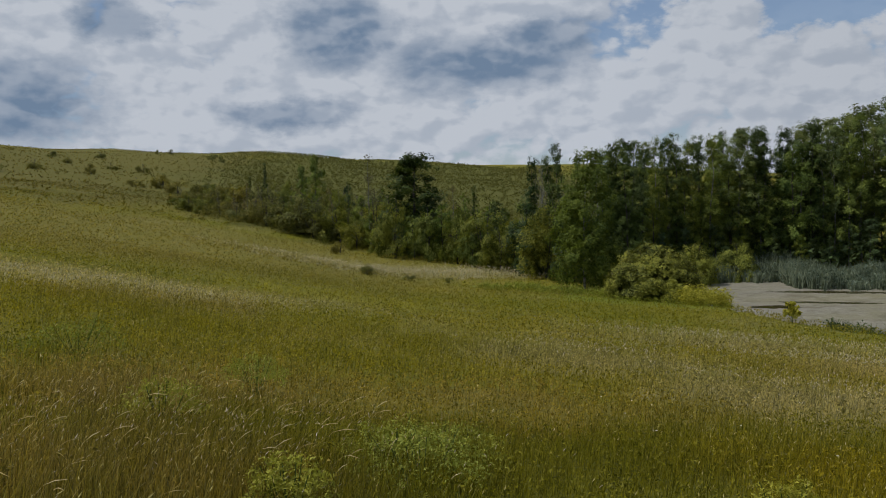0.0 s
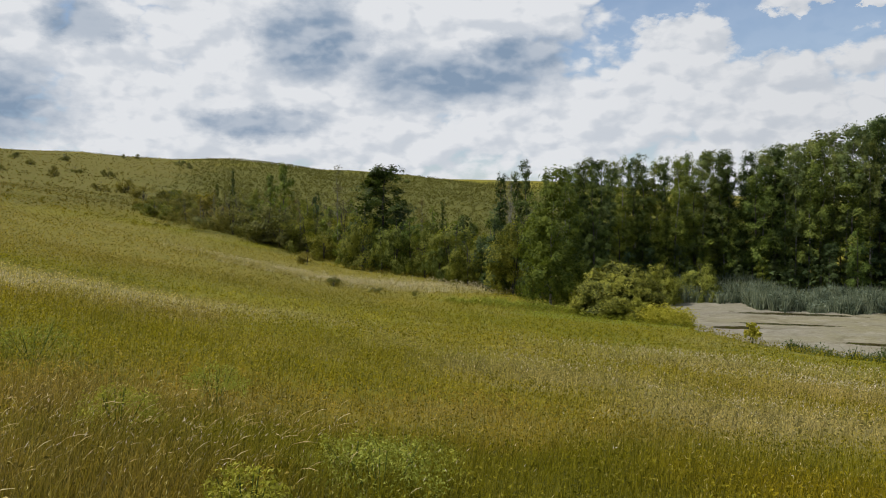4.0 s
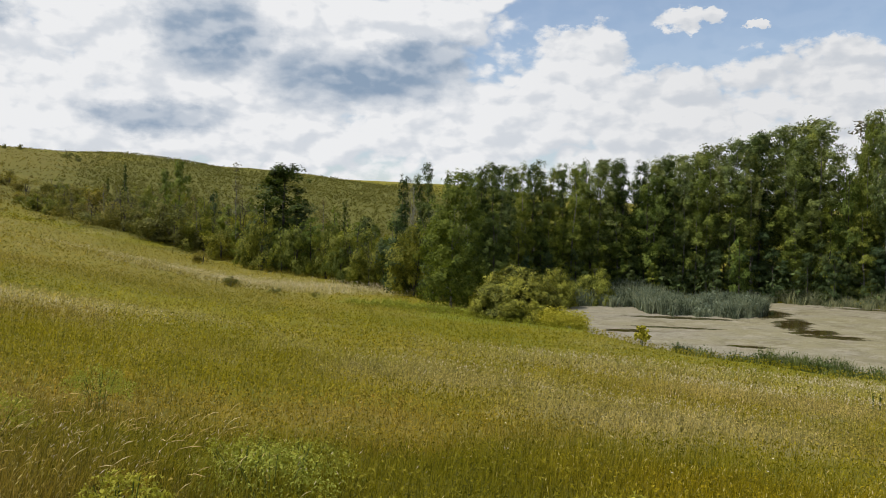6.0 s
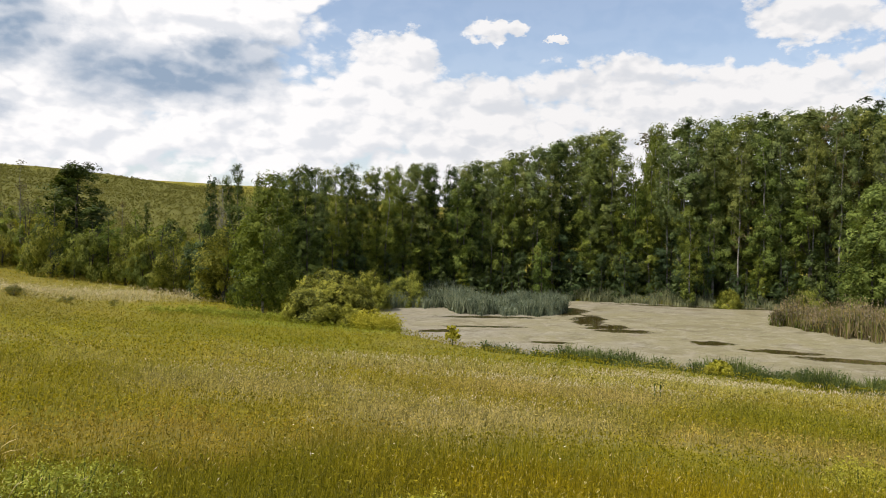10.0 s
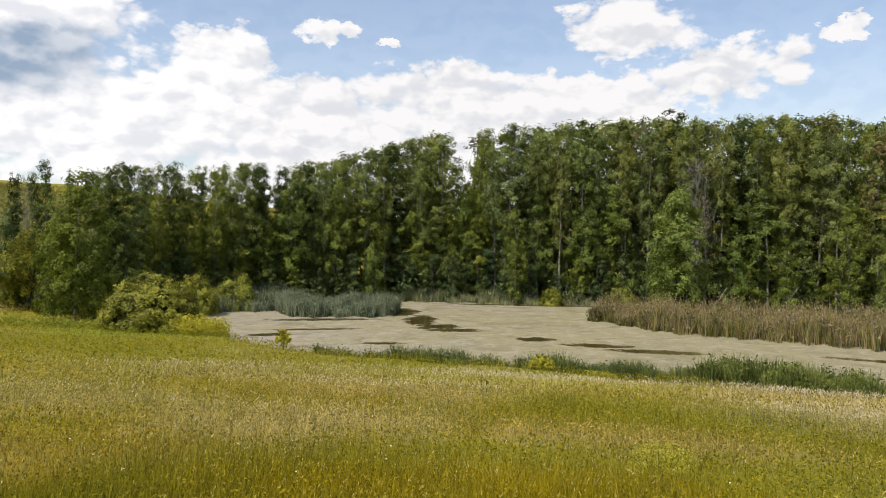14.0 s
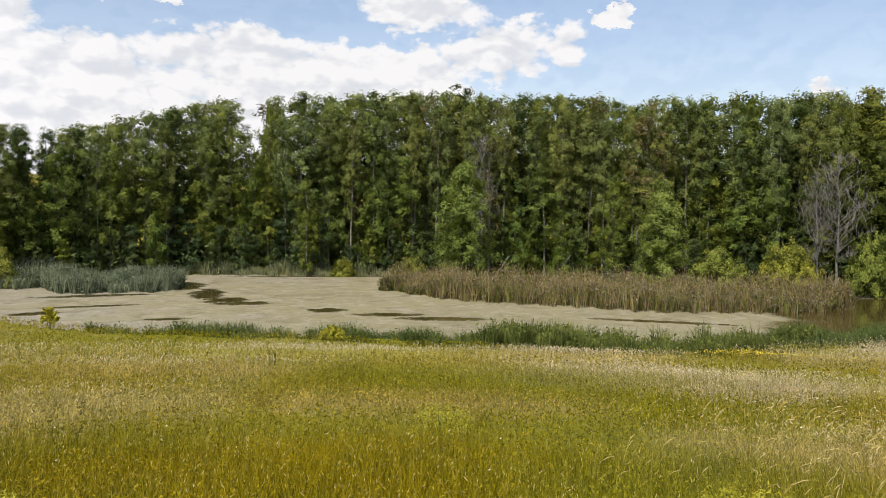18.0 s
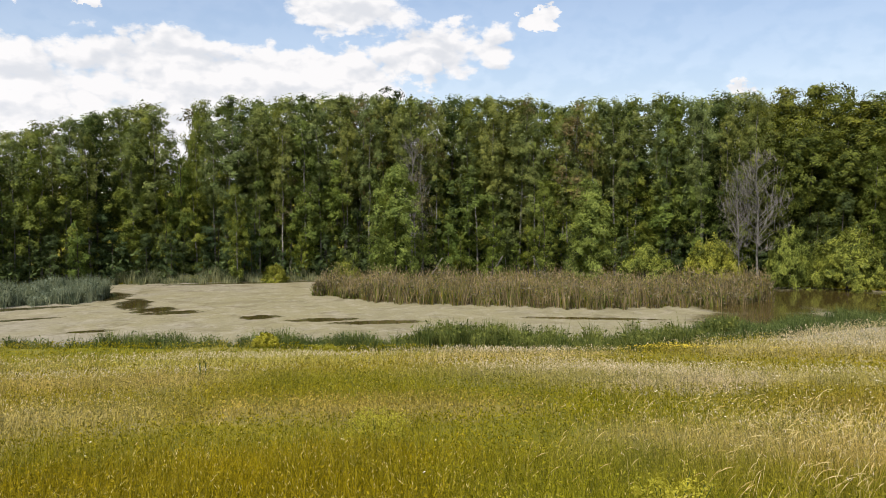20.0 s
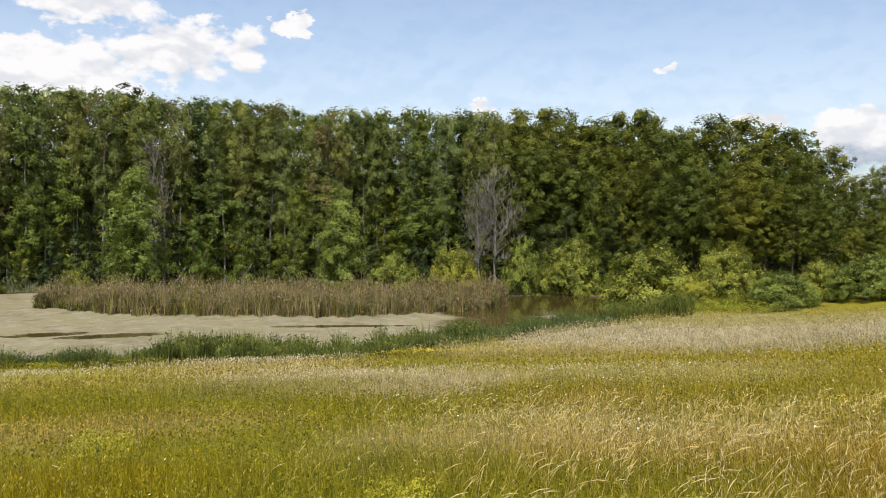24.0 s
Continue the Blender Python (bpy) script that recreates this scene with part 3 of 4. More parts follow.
def arching(spots, seed):
    """Long stalks that bow over with the wind and end in a loose hanging panicle."""
    q = np.random.default_rng(seed)
    xs, ys = [], []
    for az, r, across, along, count in spots:
        a = radians(az)
        u, v = q.normal(0, 0.5, count) * across, q.normal(0, 0.5, count) * along
        xs.append(r * math.sin(a) + u * math.cos(a) + v * math.sin(a))
        ys.append(r * math.cos(a) - u * math.sin(a) + v * math.cos(a))
    x, y = np.concatenate(xs), np.concatenate(ys)
    keep = np.hypot(x, y) > 3.2
    x, y = x[keep], y[keep]
    n = len(x)
    a = q.normal(-0.4, 0.7, n)
    tall, bow = q.uniform(0.32, 0.56, n), q.uniform(0.25, 1.0, n)
    out = np.stack([np.cos(a), np.sin(a), np.zeros(n)], -1)
    wide = np.stack([-np.sin(a) * 0.5, np.cos(a) * 0.5, np.full(n, 0.8)], -1)
    base = np.stack([x, y, land(x, y)], -1)
    half = 0.0006 + 0.00011 * np.hypot(x, y)
    rows = []
    for k, fat in ((0.0, 1.0), (0.4, 0.9), (0.7, 0.9), (0.86, 2.6), (1.0, 0.5)):
        p = base + out * (tall * bow * 0.75 * k * k)[:, None] + np.array([0, 0, 1.0]) * (tall * (k - 0.42 * bow * k ** 3))[:, None]
        rows += [p - wide * (half * fat)[:, None], p + wide * (half * fat)[:, None]]
    v = np.stack(rows, 1).reshape(-1, 3)
    o = (np.arange(n) * 10)[:, None]
    f = np.concatenate([o + [k, k + 1, k + 3, k + 2] for k in (0, 2, 4, 6)])
    return tagged(new("arching_straw", mesh_of("arching_straw", v, f, STRAW)), "long golden straw stalks bowed over by the wind", "grass", kind="stuff")


arching([(100, 7.0, 3.2, 2.4, 750), (93, 9.0, 3.0, 2.0, 420), (104, 11, 3.5, 2.5, 420), (86, 12.0, 4.0, 2.0, 300), (80, 8, 3.0, 2.0, 60), (-24, 6.5, 2.4, 1.8, 200)], 66)
drift("pale_seed_grass", "pale silky feather grass drift", "grass", [(68, 19, 5.0, 2.4, 4200), (42, 25, 6.0, 1.7, 3200), (60, 27, 4.0, 1.8, 2000), (97, 36, 15.0, 6.0, 6500), (82, 32, 7.0, 3.0, 2200), (-3, 57, 15.0, 3.2, 3600), (100, 8, 3.5, 2.4, 1200), (84, 10, 3.0, 2.0, 1500), (25, 13, 3.0, 2.0, 800), (10, 17, 3.0, 2.4, 800), (-26, 22, 8.0, 3.5, 2600), (-22, 6, 2.4, 1.6, 700), (33, 19, 4.0, 1.6, 1600), (20, 26, 6.0, 2.0, 1600), (88, 20, 5.0, 2.0, 1800)], 0.42, 0.034, PALE, 63, False)


def tube(points, radii, sides=6):
    points = np.asarray(points, float)
    a = np.arange(sides) * TAU / sides
    ring = np.stack([np.cos(a), np.sin(a), np.zeros(sides)], -1)
    v = points[:, None, :] + ring[None] * np.asarray(radii)[:, None, None]
    return v.reshape(-1, 3), grid_faces(len(points), sides, True)


def part(name, me, parent, label=""):
    ob = new(name, me)
    ob.parent = parent
    return tagged(ob, label)


def tree(name, label, category, height, wide, clear, shape, clumps, per, leaf, leaf_mat, bark, seed, stems=1, girth=0.012, droop=0.0, limbs=7, size=0.55, billow=0.42, rag=1.0):
    """A tapered trunk with limbs and a crown of leaf clumps. clear: bare part of the trunk; shape: bulge of the crown."""
    q = np.random.default_rng(seed)
    root = tagged(new(name), label, category)
    tips = []
    for s in range(stems):
        a = q.uniform(0, TAU)
        off = np.array([np.cos(a), np.sin(a)]) * (0.0 if stems == 1 else wide * q.uniform(0.1, 0.45))
        k = np.linspace(0, 1, 9)
        sway = np.cumsum(q.normal(0, 0.010 * height, (9, 2)), 0) * k[:, None]
        pts = np.column_stack([off[0] * (0.15 + 0.85 * k) + sway[:, 0], off[1] * (0.15 + 0.85 * k) + sway[:, 1], k * height * (0.94 if s == 0 else q.uniform(0.7, 0.92))])
        rad = height * girth * (1 - k) ** 0.8 / (stems ** 0.35) + 0.012
        rad[0] *= 1.35
        v, f = tube(pts, rad, 7)
        part("trunk" if stems == 1 else "stem", mesh_of("trunk", v, f, bark, True), root)
        for b in range(limbs):
            t = clear + (0.95 - clear) * (b + q.uniform(0, 1)) / limbs
            p0 = np.array([np.interp(t, k, pts[:, i]) for i in range(3)])
            ang = q.uniform(0, TAU)
            reach = wide * shape(max(0.02, (t - clear) / (1 - clear))) * q.uniform(0.6, 0.95)
            p1 = p0 + np.array([np.cos(ang) * reach, np.sin(ang) * reach, reach * q.uniform(0.3, 1.0) - droop * reach])
            m = (p0 + p1) / 2 + np.array([0, 0, 0.12 * reach])
            v, f = tube([p0, m, p1], [height * girth * 0.35 * (1 - t) + 0.015, height * girth * 0.2 * (1 - t) + 0.01, 0.006], 5)
            part("limb", mesh_of("limb", v, f, bark, True), root)
            tips.append((p0, m, p1, reach))
    if not clumps:
        # bare: fine twigs all along the limbs
        vs, fs = [], []
        for p0, m, p1, reach in tips:
            for _ in range(11):
                g = q.uniform(0.2, 1.0)
                a = (m + (p1 - m) * (g * 2 - 1)) if g > 0.5 else p0 + (m - p0) * g * 2
                b = a + q.normal(0, 0.17, 3) * reach + np.array([0, 0, 0.3 * reach])
                v, f = tube([a, b], [0.014, 0.006], 3)
                fs.append(np.asarray(f) + sum(len(i) for i in vs))
                vs.append(v)
        tagged(part("bare_crown", mesh_of("bare_crown", np.concatenate(vs), np.concatenate(fs), bark), root), kind="stuff")
    if clumps:
        # the crown is made of rounded billows, each of several clumps of leaves
        boughs = max(8, clumps // (5 if stems == 1 else 7))
        which = np.concatenate([np.arange(boughs), q.integers(0, boughs, clumps - boughs)])
        turn = q.uniform(0, TAU, boughs) + np.arange(boughs) * 2.4
        if stems == 1:
            level = np.linspace(0, 1, 40)
            share = np.cumsum([shape(i) + 0.15 for i in level])
            u = np.interp((np.arange(boughs) + q.uniform(0, 1, boughs)) / boughs, share / share[-1], level)
            env = np.array([shape(i) for i in u]) * wide * q.uniform(0.75, 1.15, boughs)
            ball = np.clip(env * billow, 0.28 * wide, None) * q.uniform(0.8, 1.25, boughs)
            t = clear + (1 - clear) * u
            k = np.linspace(0, 1, 9)
            bx, by = (np.interp(t, k * 0.94, pts[:, i]) for i in (0, 1))
            out = np.maximum(env - ball * 0.75, 0) * q.uniform(0.55, 1.0, boughs)
            hub = np.column_stack([np.cos(turn) * out + bx, np.sin(turn) * out + by, np.minimum(t * height, height - ball)])
        else:
            # bushes: billows all over a lobed dome, down to the ground
            el = np.arcsin(q.uniform(0.02, 1, boughs))
            ball = wide * (0.22 + q.uniform(0.05, 0.18, boughs) * rag)
            lobe = (1 + 0.14 * np.sin(3 * turn + seed) * np.cos(2 * el)) * np.where(np.arange(boughs) % 4 == 0, q.uniform(0.25, 0.6, boughs), q.uniform(0.66, 0.84, boughs))
            lobe = lobe * rag + 0.78 * (1 - rag)
            hub = np.column_stack([np.cos(turn) * np.cos(el) * lobe * wide, np.sin(turn) * np.cos(el) * lobe * wide, np.sin(el) * lobe * height * 0.95 + 0.1])
        way = q.normal(0, 1, (clumps, 3)) + np.array([0, 0, 0.4 if stems == 1 else 0.15])
        way /= np.linalg.norm(way, axis=1)[:, None]
        centres = hub[which] + way * (ball[which] * q.uniform(0.72, 1.0, clumps))[:, None] * np.array([1, 1, 1.15 if stems == 1 else 0.9])
        centres[:, 2] -= droop * q.uniform(0, 1, clumps) ** 2 * ball[which]
        face = 0.75 * way + 0.25 * np.column_stack([np.cos(turn), np.sin(turn), np.zeros(boughs)])[which]
        sizes = size * q.uniform(0.5, 0.95, clumps) * (1.0 if stems == 1 else 1.2)
        v, f = leaf_cloud(centres, sizes, per, leaf, seed + 5, droop, 1.0, face)
        v[:, 2] = np.maximum(v[:, 2], 0.05)
        part("crown", mesh_of("crown", v, f, leaf_mat), root)
    return root


def egg(t):
    return float(np.sin(math.pi * min(1, 0.12 + 0.88 * t) ** 0.85) ** 0.7)


def spire(t):
    return float((1 - t) ** 0.75 * min(1, 0.5 + 3 * t)) + 0.04


def column(t):
    return float(min(1, 0.45 + 1.8 * t) * (1 - max(0, t - 0.6) / 0.4) ** 0.5 * 0.9) + 0.05


def cap(t):
    return float(min(1, 0.5 + 0.8 * t) * (1 - max(0.0, (t - 0.55) / 0.5)) ** 0.5) + 0.06


def pear(t):
    return float(math.sin(math.pi * min(1.0, 0.18 + 0.82 * t) ** 0.62) ** 0.8) + 0.05


def dome(t):
    return float(math.sqrt(max(0.0, 1 - (0.15 + 0.85 * t) ** 2.4)))


def kinds(count, *args, **more):
    *head, seed = args
    return [tree(*head, seed + i, **more) for i in range(count)]


SIZE = {"aspen": 15, "tall": 15, "birch": 15, "dry": 14, "alder": 13, "back": 14, "round": 11, "young": 6, "sapling": 9, "thorn": 3.2, "bright": 6.5, "shade": 6, "willow": 3.6, "mound": 3.6, "dead": 10, "thin": 10, "scrub": 2.2, "oak": 9, "shore": 9.5}
KINDS = {
    "aspen": kinds(5, "aspen_tree", "tall slender aspen with pale trunk and grey-green leaves", "tree", 15, 2.1, 0.2, cap, 250, 46, 0.15, LEAF_ASPEN, BARK_ASPEN, 100, limbs=6, size=0.5, girth=0.0065),
    "tall": kinds(3, "aspen_tree", "tall bare-stemmed aspen with a small high crown", "tree", 15, 2.1, 0.42, cap, 190, 46, 0.15, LEAF_ASPEN, BARK_BIRCH, 150, limbs=5, size=0.5, girth=0.0065),
    "birch": kinds(4, "birch_tree", "tall birch with white trunk and hanging green leaves", "tree", 15, 2.0, 0.15, egg, 240, 46, 0.145, LEAF_BIRCH, BARK_BIRCH, 200, droop=0.5, limbs=6, size=0.5, girth=0.0065),
    "dry": kinds(2, "aspen_tree", "half-dry aspen with sparse grey-brown leaves", "tree", 14, 1.9, 0.3, cap, 90, 26, 0.18, LEAF_DRY, BARK_ASPEN, 250, limbs=12, size=0.6, girth=0.0065),
    "alder": kinds(3, "alder_tree", "dark-leaved narrow tree standing in the wood", "tree", 13, 2.1, 0.06, spire, 220, 44, 0.16, LEAF_OAK, BARK_DARK, 300, limbs=6, size=0.45, girth=0.0065),
    "back": kinds(3, "birch_tree", "birch in the back of the wood", "tree", 14, 2.4, 0.1, cap, 160, 34, 0.22, LEAF_ASPEN, BARK_BIRCH, 350, limbs=4, size=0.6, girth=0.0065),
    "round": kinds(4, "broadleaf_tree", "round-crowned green broadleaf tree on the wooded slope", "tree", 11, 2.6, 0.26, cap, 260, 46, 0.165, LEAF_WOOD, BARK_DARK, 380, limbs=4, size=0.5, girth=0.0065),
    "young": kinds(4, "young_tree", "low bushy young tree with bright green leaves", "tree", 6, 1.4, 0.03, egg, 110, 46, 0.125, LEAF_YOUNG, BARK_DARK, 400, limbs=4, size=0.36, girth=0.009),
    "sapling": kinds(5, "birch_tree", "slim half-grown birch with light green leaves at the wood edge", "tree", 9, 1.5, 0.08, column, 150, 44, 0.135, LEAF_BIRCH, BARK_BIRCH, 470, limbs=5, size=0.42, girth=0.0065),
    "thorn": kinds(5, "hawthorn_bush", "dense green bush in the belt up the hillside", "bush", 3.2, 1.9, 0.02, dome, 130, 44, 0.13, LEAF_BELT, BARK_DARK, 720, stems=3, limbs=3, size=0.36),
    "bright": kinds(2, "willow_tree", "rounded willow tree with bright yellow-green leaves before the wood", "tree", 6.5, 1.75, 0.1, egg, 300, 52, 0.12, LEAF_LIGHT, BARK_DARK, 430, limbs=5, size=0.42, girth=0.008, billow=0.5),
    "shade": kinds(3, "understory_tree", "shaded low understory tree with dense dark leaves", "tree", 6, 1.7, 0.02, egg, 90, 44, 0.155, LEAF_SHADED, BARK_DARK, 450, limbs=3, size=0.45, girth=0.009),
    "willow": kinds(4, "willow_bush", "rounded willow bush with yellow-green leaves by the water", "bush", 3.6, 2.5, 0.02, dome, 480, 50, 0.12, LEAF_WILLOW, BARK_DARK, 500, stems=4, limbs=3, size=0.34, rag=0.55),
    "mound": kinds(1, "willow_bush", "dense rounded willow bush with yellow-green crown by the pond", "bush", 3.6, 2.6, 0.02, dome, 900, 60, 0.12, LEAF_MOUND, BARK_DARK, 540, stems=4, limbs=2, size=0.34, rag=0.25),
    "dead": kinds(2, "dead_tree", "leafless grey dead tree with bare branches", "tree", 10, 2.3, 0.22, egg, 0, 0, 0, LEAF_DRY, BARK_DEAD, 600, limbs=52, girth=0.006),
    "thin": kinds(3, "sparse_birch", "slender sparse birch with thin dry foliage", "tree", 10, 1.1, 0.2, egg, 50, 16, 0.15, LEAF_DRY, BARK_ASPEN, 650, limbs=16, size=0.6, girth=0.0065),
    "scrub": kinds(4, "scrub_bush", "low brownish scrub bush on the hillside", "bush", 2.2, 1.5, 0.02, dome, 75, 34, 0.13, LEAF_SCRUB, BARK_DARK, 700, stems=3, limbs=3, size=0.4),
    "oak": kinds(1, "oak_tree", "dark round-topped broad tree at the wood edge", "tree", 9, 2.3, 0.06, cap, 260, 46, 0.2, LEAF_OAK, BARK_DARK, 800, limbs=8, size=0.55),
    "shore": kinds(1, "birch_tree", "broad birch with a white trunk foot beside the bush", "tree", 9.5, 3.1, 0.12, pear, 380, 46, 0.18, LEAF_SHORE, BARK_BIRCH, 820, limbs=9, size=0.6, girth=0.00655, droop=0.3),
}
used = set()


def plant(kind, az, r, height, girth=1.0, which=None, sink=0.05):
    """Sets one of a kind of tree on the ground, so tall and so stout."""
    pick = KINDS[kind][(which if which is not None else int(rng.integers(0, 99))) % len(KINDS[kind])]
    x, y = spot(az, r)
    s = height / SIZE[kind]
    m = pose(float(x), float(y), float(land(x, y)) - sink, 0, 0, rng.uniform(0, 360))
    ob = pick if pick.name not in used else copy_thing(pick, m)
    used.add(pick.name)
    ob.matrix_basis = m @ Matrix.Diagonal((s * girth, s * girth, s, 1))
    return tagged(ob, group=GROUPS.get(kind, "trees of the wood"))


GROUPS = {"young": "young trees at the wood edge", "shade": "young trees at the wood edge", "bright": "young trees at the wood edge", "willow": "willow bushes by the pond", "mound": "willow bushes by the pond", "scrub": "scrub bushes on the hill", "thorn": "bushes of the hillside belt", "sapling": "half-grown birches at the wood edge"}


def upto(kind, az, r, el, girth=1.0, which=None):
    """The same, with its top at an elevation seen from the eye."""
    x, y = spot(az, r)
    return plant(kind, az, r, EYE[2] + r * math.tan(radians(el)) - float(land(x, y)), girth, which)


TOP_AZ = [7, 9, 11.4, 15.3, 19.7, 25.2, 29.6, 32.5, 37.9, 42, 48.7, 56.3, 63, 69.7, 79.4, 85.4, 91.2, 94.8, 97.4, 99.1, 100.8, 102.4, 105, 112]
TOP_EL = [4.1, 5.0, 4.9, 4.9, 5.2, 5.3, 6.5, 7.2, 8.0, 8.0, 8.5, 8.4, 8.0, 7.9, 8.4, 8.0, 7.4, 6.9, 6.3, 5.0, 3.5, 4.0, 4.4, 4.5]


def skyline(az):
    return float(np.interp(az, TOP_AZ, TOP_EL))


def wood_edge(az):
    return float(np.interp(az, [8, 14, 20, 26, 32, 48, 64, 74, 80, 86, 92, 100, 110], [60, 66, 72, 75, 77, 75, 71, 69, 71, 70, 66, 68, 68]))


# the wood beyond the pond, row behind row
for row in range(4):
    az = 11.5 + row * 0.5
    while az < 110:
        r = wood_edge(az) + row * 3.4 + rng.uniform(-1.2, 1.2)
        if az < 24:
            kind = rng.choice(["birch", "alder", "aspen"], p=[0.45, 0.2, 0.35])
        elif az < 76:
            kind = rng.choice(["aspen", "tall", "birch", "dry", "alder"], p=[0.28, 0.28, 0.24, 0.13, 0.07]) if row < 2 else "back"
        else:
            kind = rng.choice(["round", "birch"], p=[0.85, 0.15]) if row < 3 else "round"
        if abs(az - 36.9) < 0.7:
            upto("young", az, r, 4.3, 0.7)
            az += 1.0
            continue
        drop = 0.0 if az < 76 else (3 - row) * 1.15
        upto(str(kind), az, r, skyline(az) - drop - abs(rng.normal(0, 0.42)) + 0.12, rng.uniform(0.95, 1.35) * (0.68 if abs(az - 36.9) < 1.6 else 1.0))
        az += rng.uniform(1.5, 2.2) if row < 2 else rng.uniform(1.4, 2.0)
# the lower storeys along the wood's edge
for row in range(3):
    az = 12.0 + row * 0.7
    while az < (88 if row < 2 else 78):
        if row == 2:
            if min(abs(az - 51.8), abs(az - 65.9), abs(az - 77.1)) < 1.5:
                az += 1.6
                continue
            upto("sapling" if rng.uniform() < 0.75 else "young", az, wood_edge(az) - 0.6 + rng.uniform(-0.8, 0.8), rng.uniform(0.6, 4.4) - max(0.0, 26 - az) * 0.08, rng.uniform(0.85, 1.3))
            az += rng.uniform(1.3, 2.4)
            continue
        low = rng.uniform(2.6, 4.6) if row == 0 else rng.uniform(4.5, 7.0)
        # the front row is mostly shade-coloured, which keeps the wood's foot dark
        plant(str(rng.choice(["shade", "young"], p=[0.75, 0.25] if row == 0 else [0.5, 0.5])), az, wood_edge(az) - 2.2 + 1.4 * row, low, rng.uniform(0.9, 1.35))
        az += rng.uniform(1.5, 2.3)

# bare-stemmed trees along the front of the wood
az = 26.5
while az < 79:
    if abs(az - 36.9) > 1.5:
        upto("tall", az, wood_edge(az) - 1.2 + rng.uniform(-0.6, 0.6), skyline(az) - rng.uniform(0.3, 1.5), rng.uniform(0.7, 0.95))
    az += rng.uniform(1.6, 3.0)

# single trees that stand out of the wood
upto("bright", 51.8, 66.5, 3.4, 1.1, 0)
upto("sapling", 62.6, 67, 2.6, 1.0, 1)
upto("bright", 65.9, 63.5, 2.3, 1.0, 1)
upto("young", 58.8, 67, 0.4, 0.9, 1)
upto("young", 55.6, 68, -0.2, 0.9, 0)
upto("sapling", 40.5, 72, 2.2, 0.9, 1)
upto("young", 30.2, 73, 0.0, 0.9, 1)
upto("thin", 36.9, 84, 7.3, 1.7, 0)
upto("alder", 52.0, 79, 8.9, 1.3, 0)
upto("thin", 53.7, 70, 5.0, 1.1, 0)
upto("dead", 77.1, 67.0, 4.8, 1.2, 0)
upto("dead", 75.9, 66.6, 3.4, 0.9, 1)
upto("dead", 53.2, 71, 6.5, 0.7, 1)
upto("alder", 85.8, 66.5, 1.8, 1.5, 1)
upto("alder", 25.2, 74, 5.4, 1.0, 2)
upto("thin", 44.2, 75.5, 5.6, 1.3, 1)
upto("willow", 43.1, 71.0, -3.3, 0.75)
upto("willow", 48.2, 66.5, -3.0, 0.7)

# the tree belt up the hillside
BELT_AZ = [-19.2, -14.7, -9.3, -4, 1.8, 8.7]
BELT_R = [95, 88, 80, 72, 62, 54]
for row in range(5):
    for az in np.arange(-19, 10, 1.05) + row * 0.4:
        r = float(np.interp(az, BELT_AZ, BELT_R)) + row * 5.4 + rng.uniform(-0.6, 2.6)
        size = float(np.interp(az, [-19, -14, -10, -5, 0, 10], [1.6, 3.0, 3.9, 4.4, 4.6, 5.2])) * rng.uniform(0.6, 1.25)
        kind = str(rng.choice(["thorn", "scrub"], p=[0.45, 0.55])) if az < -7 + row else str(rng.choice(["thorn", "young", "shade"], p=[0.5, 0.3, 0.2]))
        plant(kind, az, r, size, rng.uniform(0.85, 1.25) * (0.72 if kind == "thorn" and size > 3.2 else 1.0))
for kind, az, r, el, g in [("alder", -12.7, 120, 4.2, 0.8), ("alder", -13.8, 105, 3.2, 0.9), ("young", -9.3, 98, 4.9, 0.9), ("young", -10.2, 100, 4.1, 0.9), ("thin", -5.3, 76, 4.5, 1.0), ("oak", -2.3, 74, 4.4, 1.45), ("thorn", -3.6, 70, 1.6, 0.7), ("shade", -3.4, 71, 0.8, 0.9),
                           ("shade", -6.8, 90, 2.6, 0.6), ("thin", -8.0, 82, 2.5, 1.0), ("alder", 2.2, 66, 2.0, 0.7), ("thin", 0.8, 68, 2.3, 0.9), ("alder", 6.4, 60, 3.9, 0.9), ("alder", 8.8, 63, 4.9, 0.9), ("alder", 7.6, 66, 4.0, 1.0),
                           ("alder", 13.2, 62, 4.8, 1.1), ("alder", 12.4, 66, 4.5, 1.0), ("birch", 11.2, 62, 4.6, 1.0), ("thin", -14.0, 88, 2.9, 1.3), ("thin", -14.9, 90, 2.4, 1.3), ("thin", -16.0, 93, 2.2, 1.2), ("dead", 7.2, 72, 4.4, 0.6)]:
    upto(kind, az, r, el, g)
upto("shore", 10.1, 53, 4.3, 1.0, 0)

plant("mound", 14.9, 48.5, 3.7, 1.1, 0)
upto("willow", 17.6, 62, -2.4, 0.8, 1)
upto("willow", 20.4, 66, -2.4, 0.8, 2)
for az, r, el, g in [(88.1, 57, -1.2, 1.1), (93.3, 57, -1.1, 1.0), (96.8, 53, -2.8, 1.35), (91.3, 53.5, -3.3, 0.9), (99.0, 57, -1.9, 0.9), (101.6, 56, -1.5, 1.1), (104.6, 55, -1.8, 1.1), (107.5, 56, -1.1, 0.9),
                     (69.7, 62, -2.2, 0.95), (74.2, 64, -1.3, 0.7), (79.1, 66.5, -0.8, 0.55), (82.4, 67, -0.8, 0.85)]:
    upto("willow", az, r, el, g)

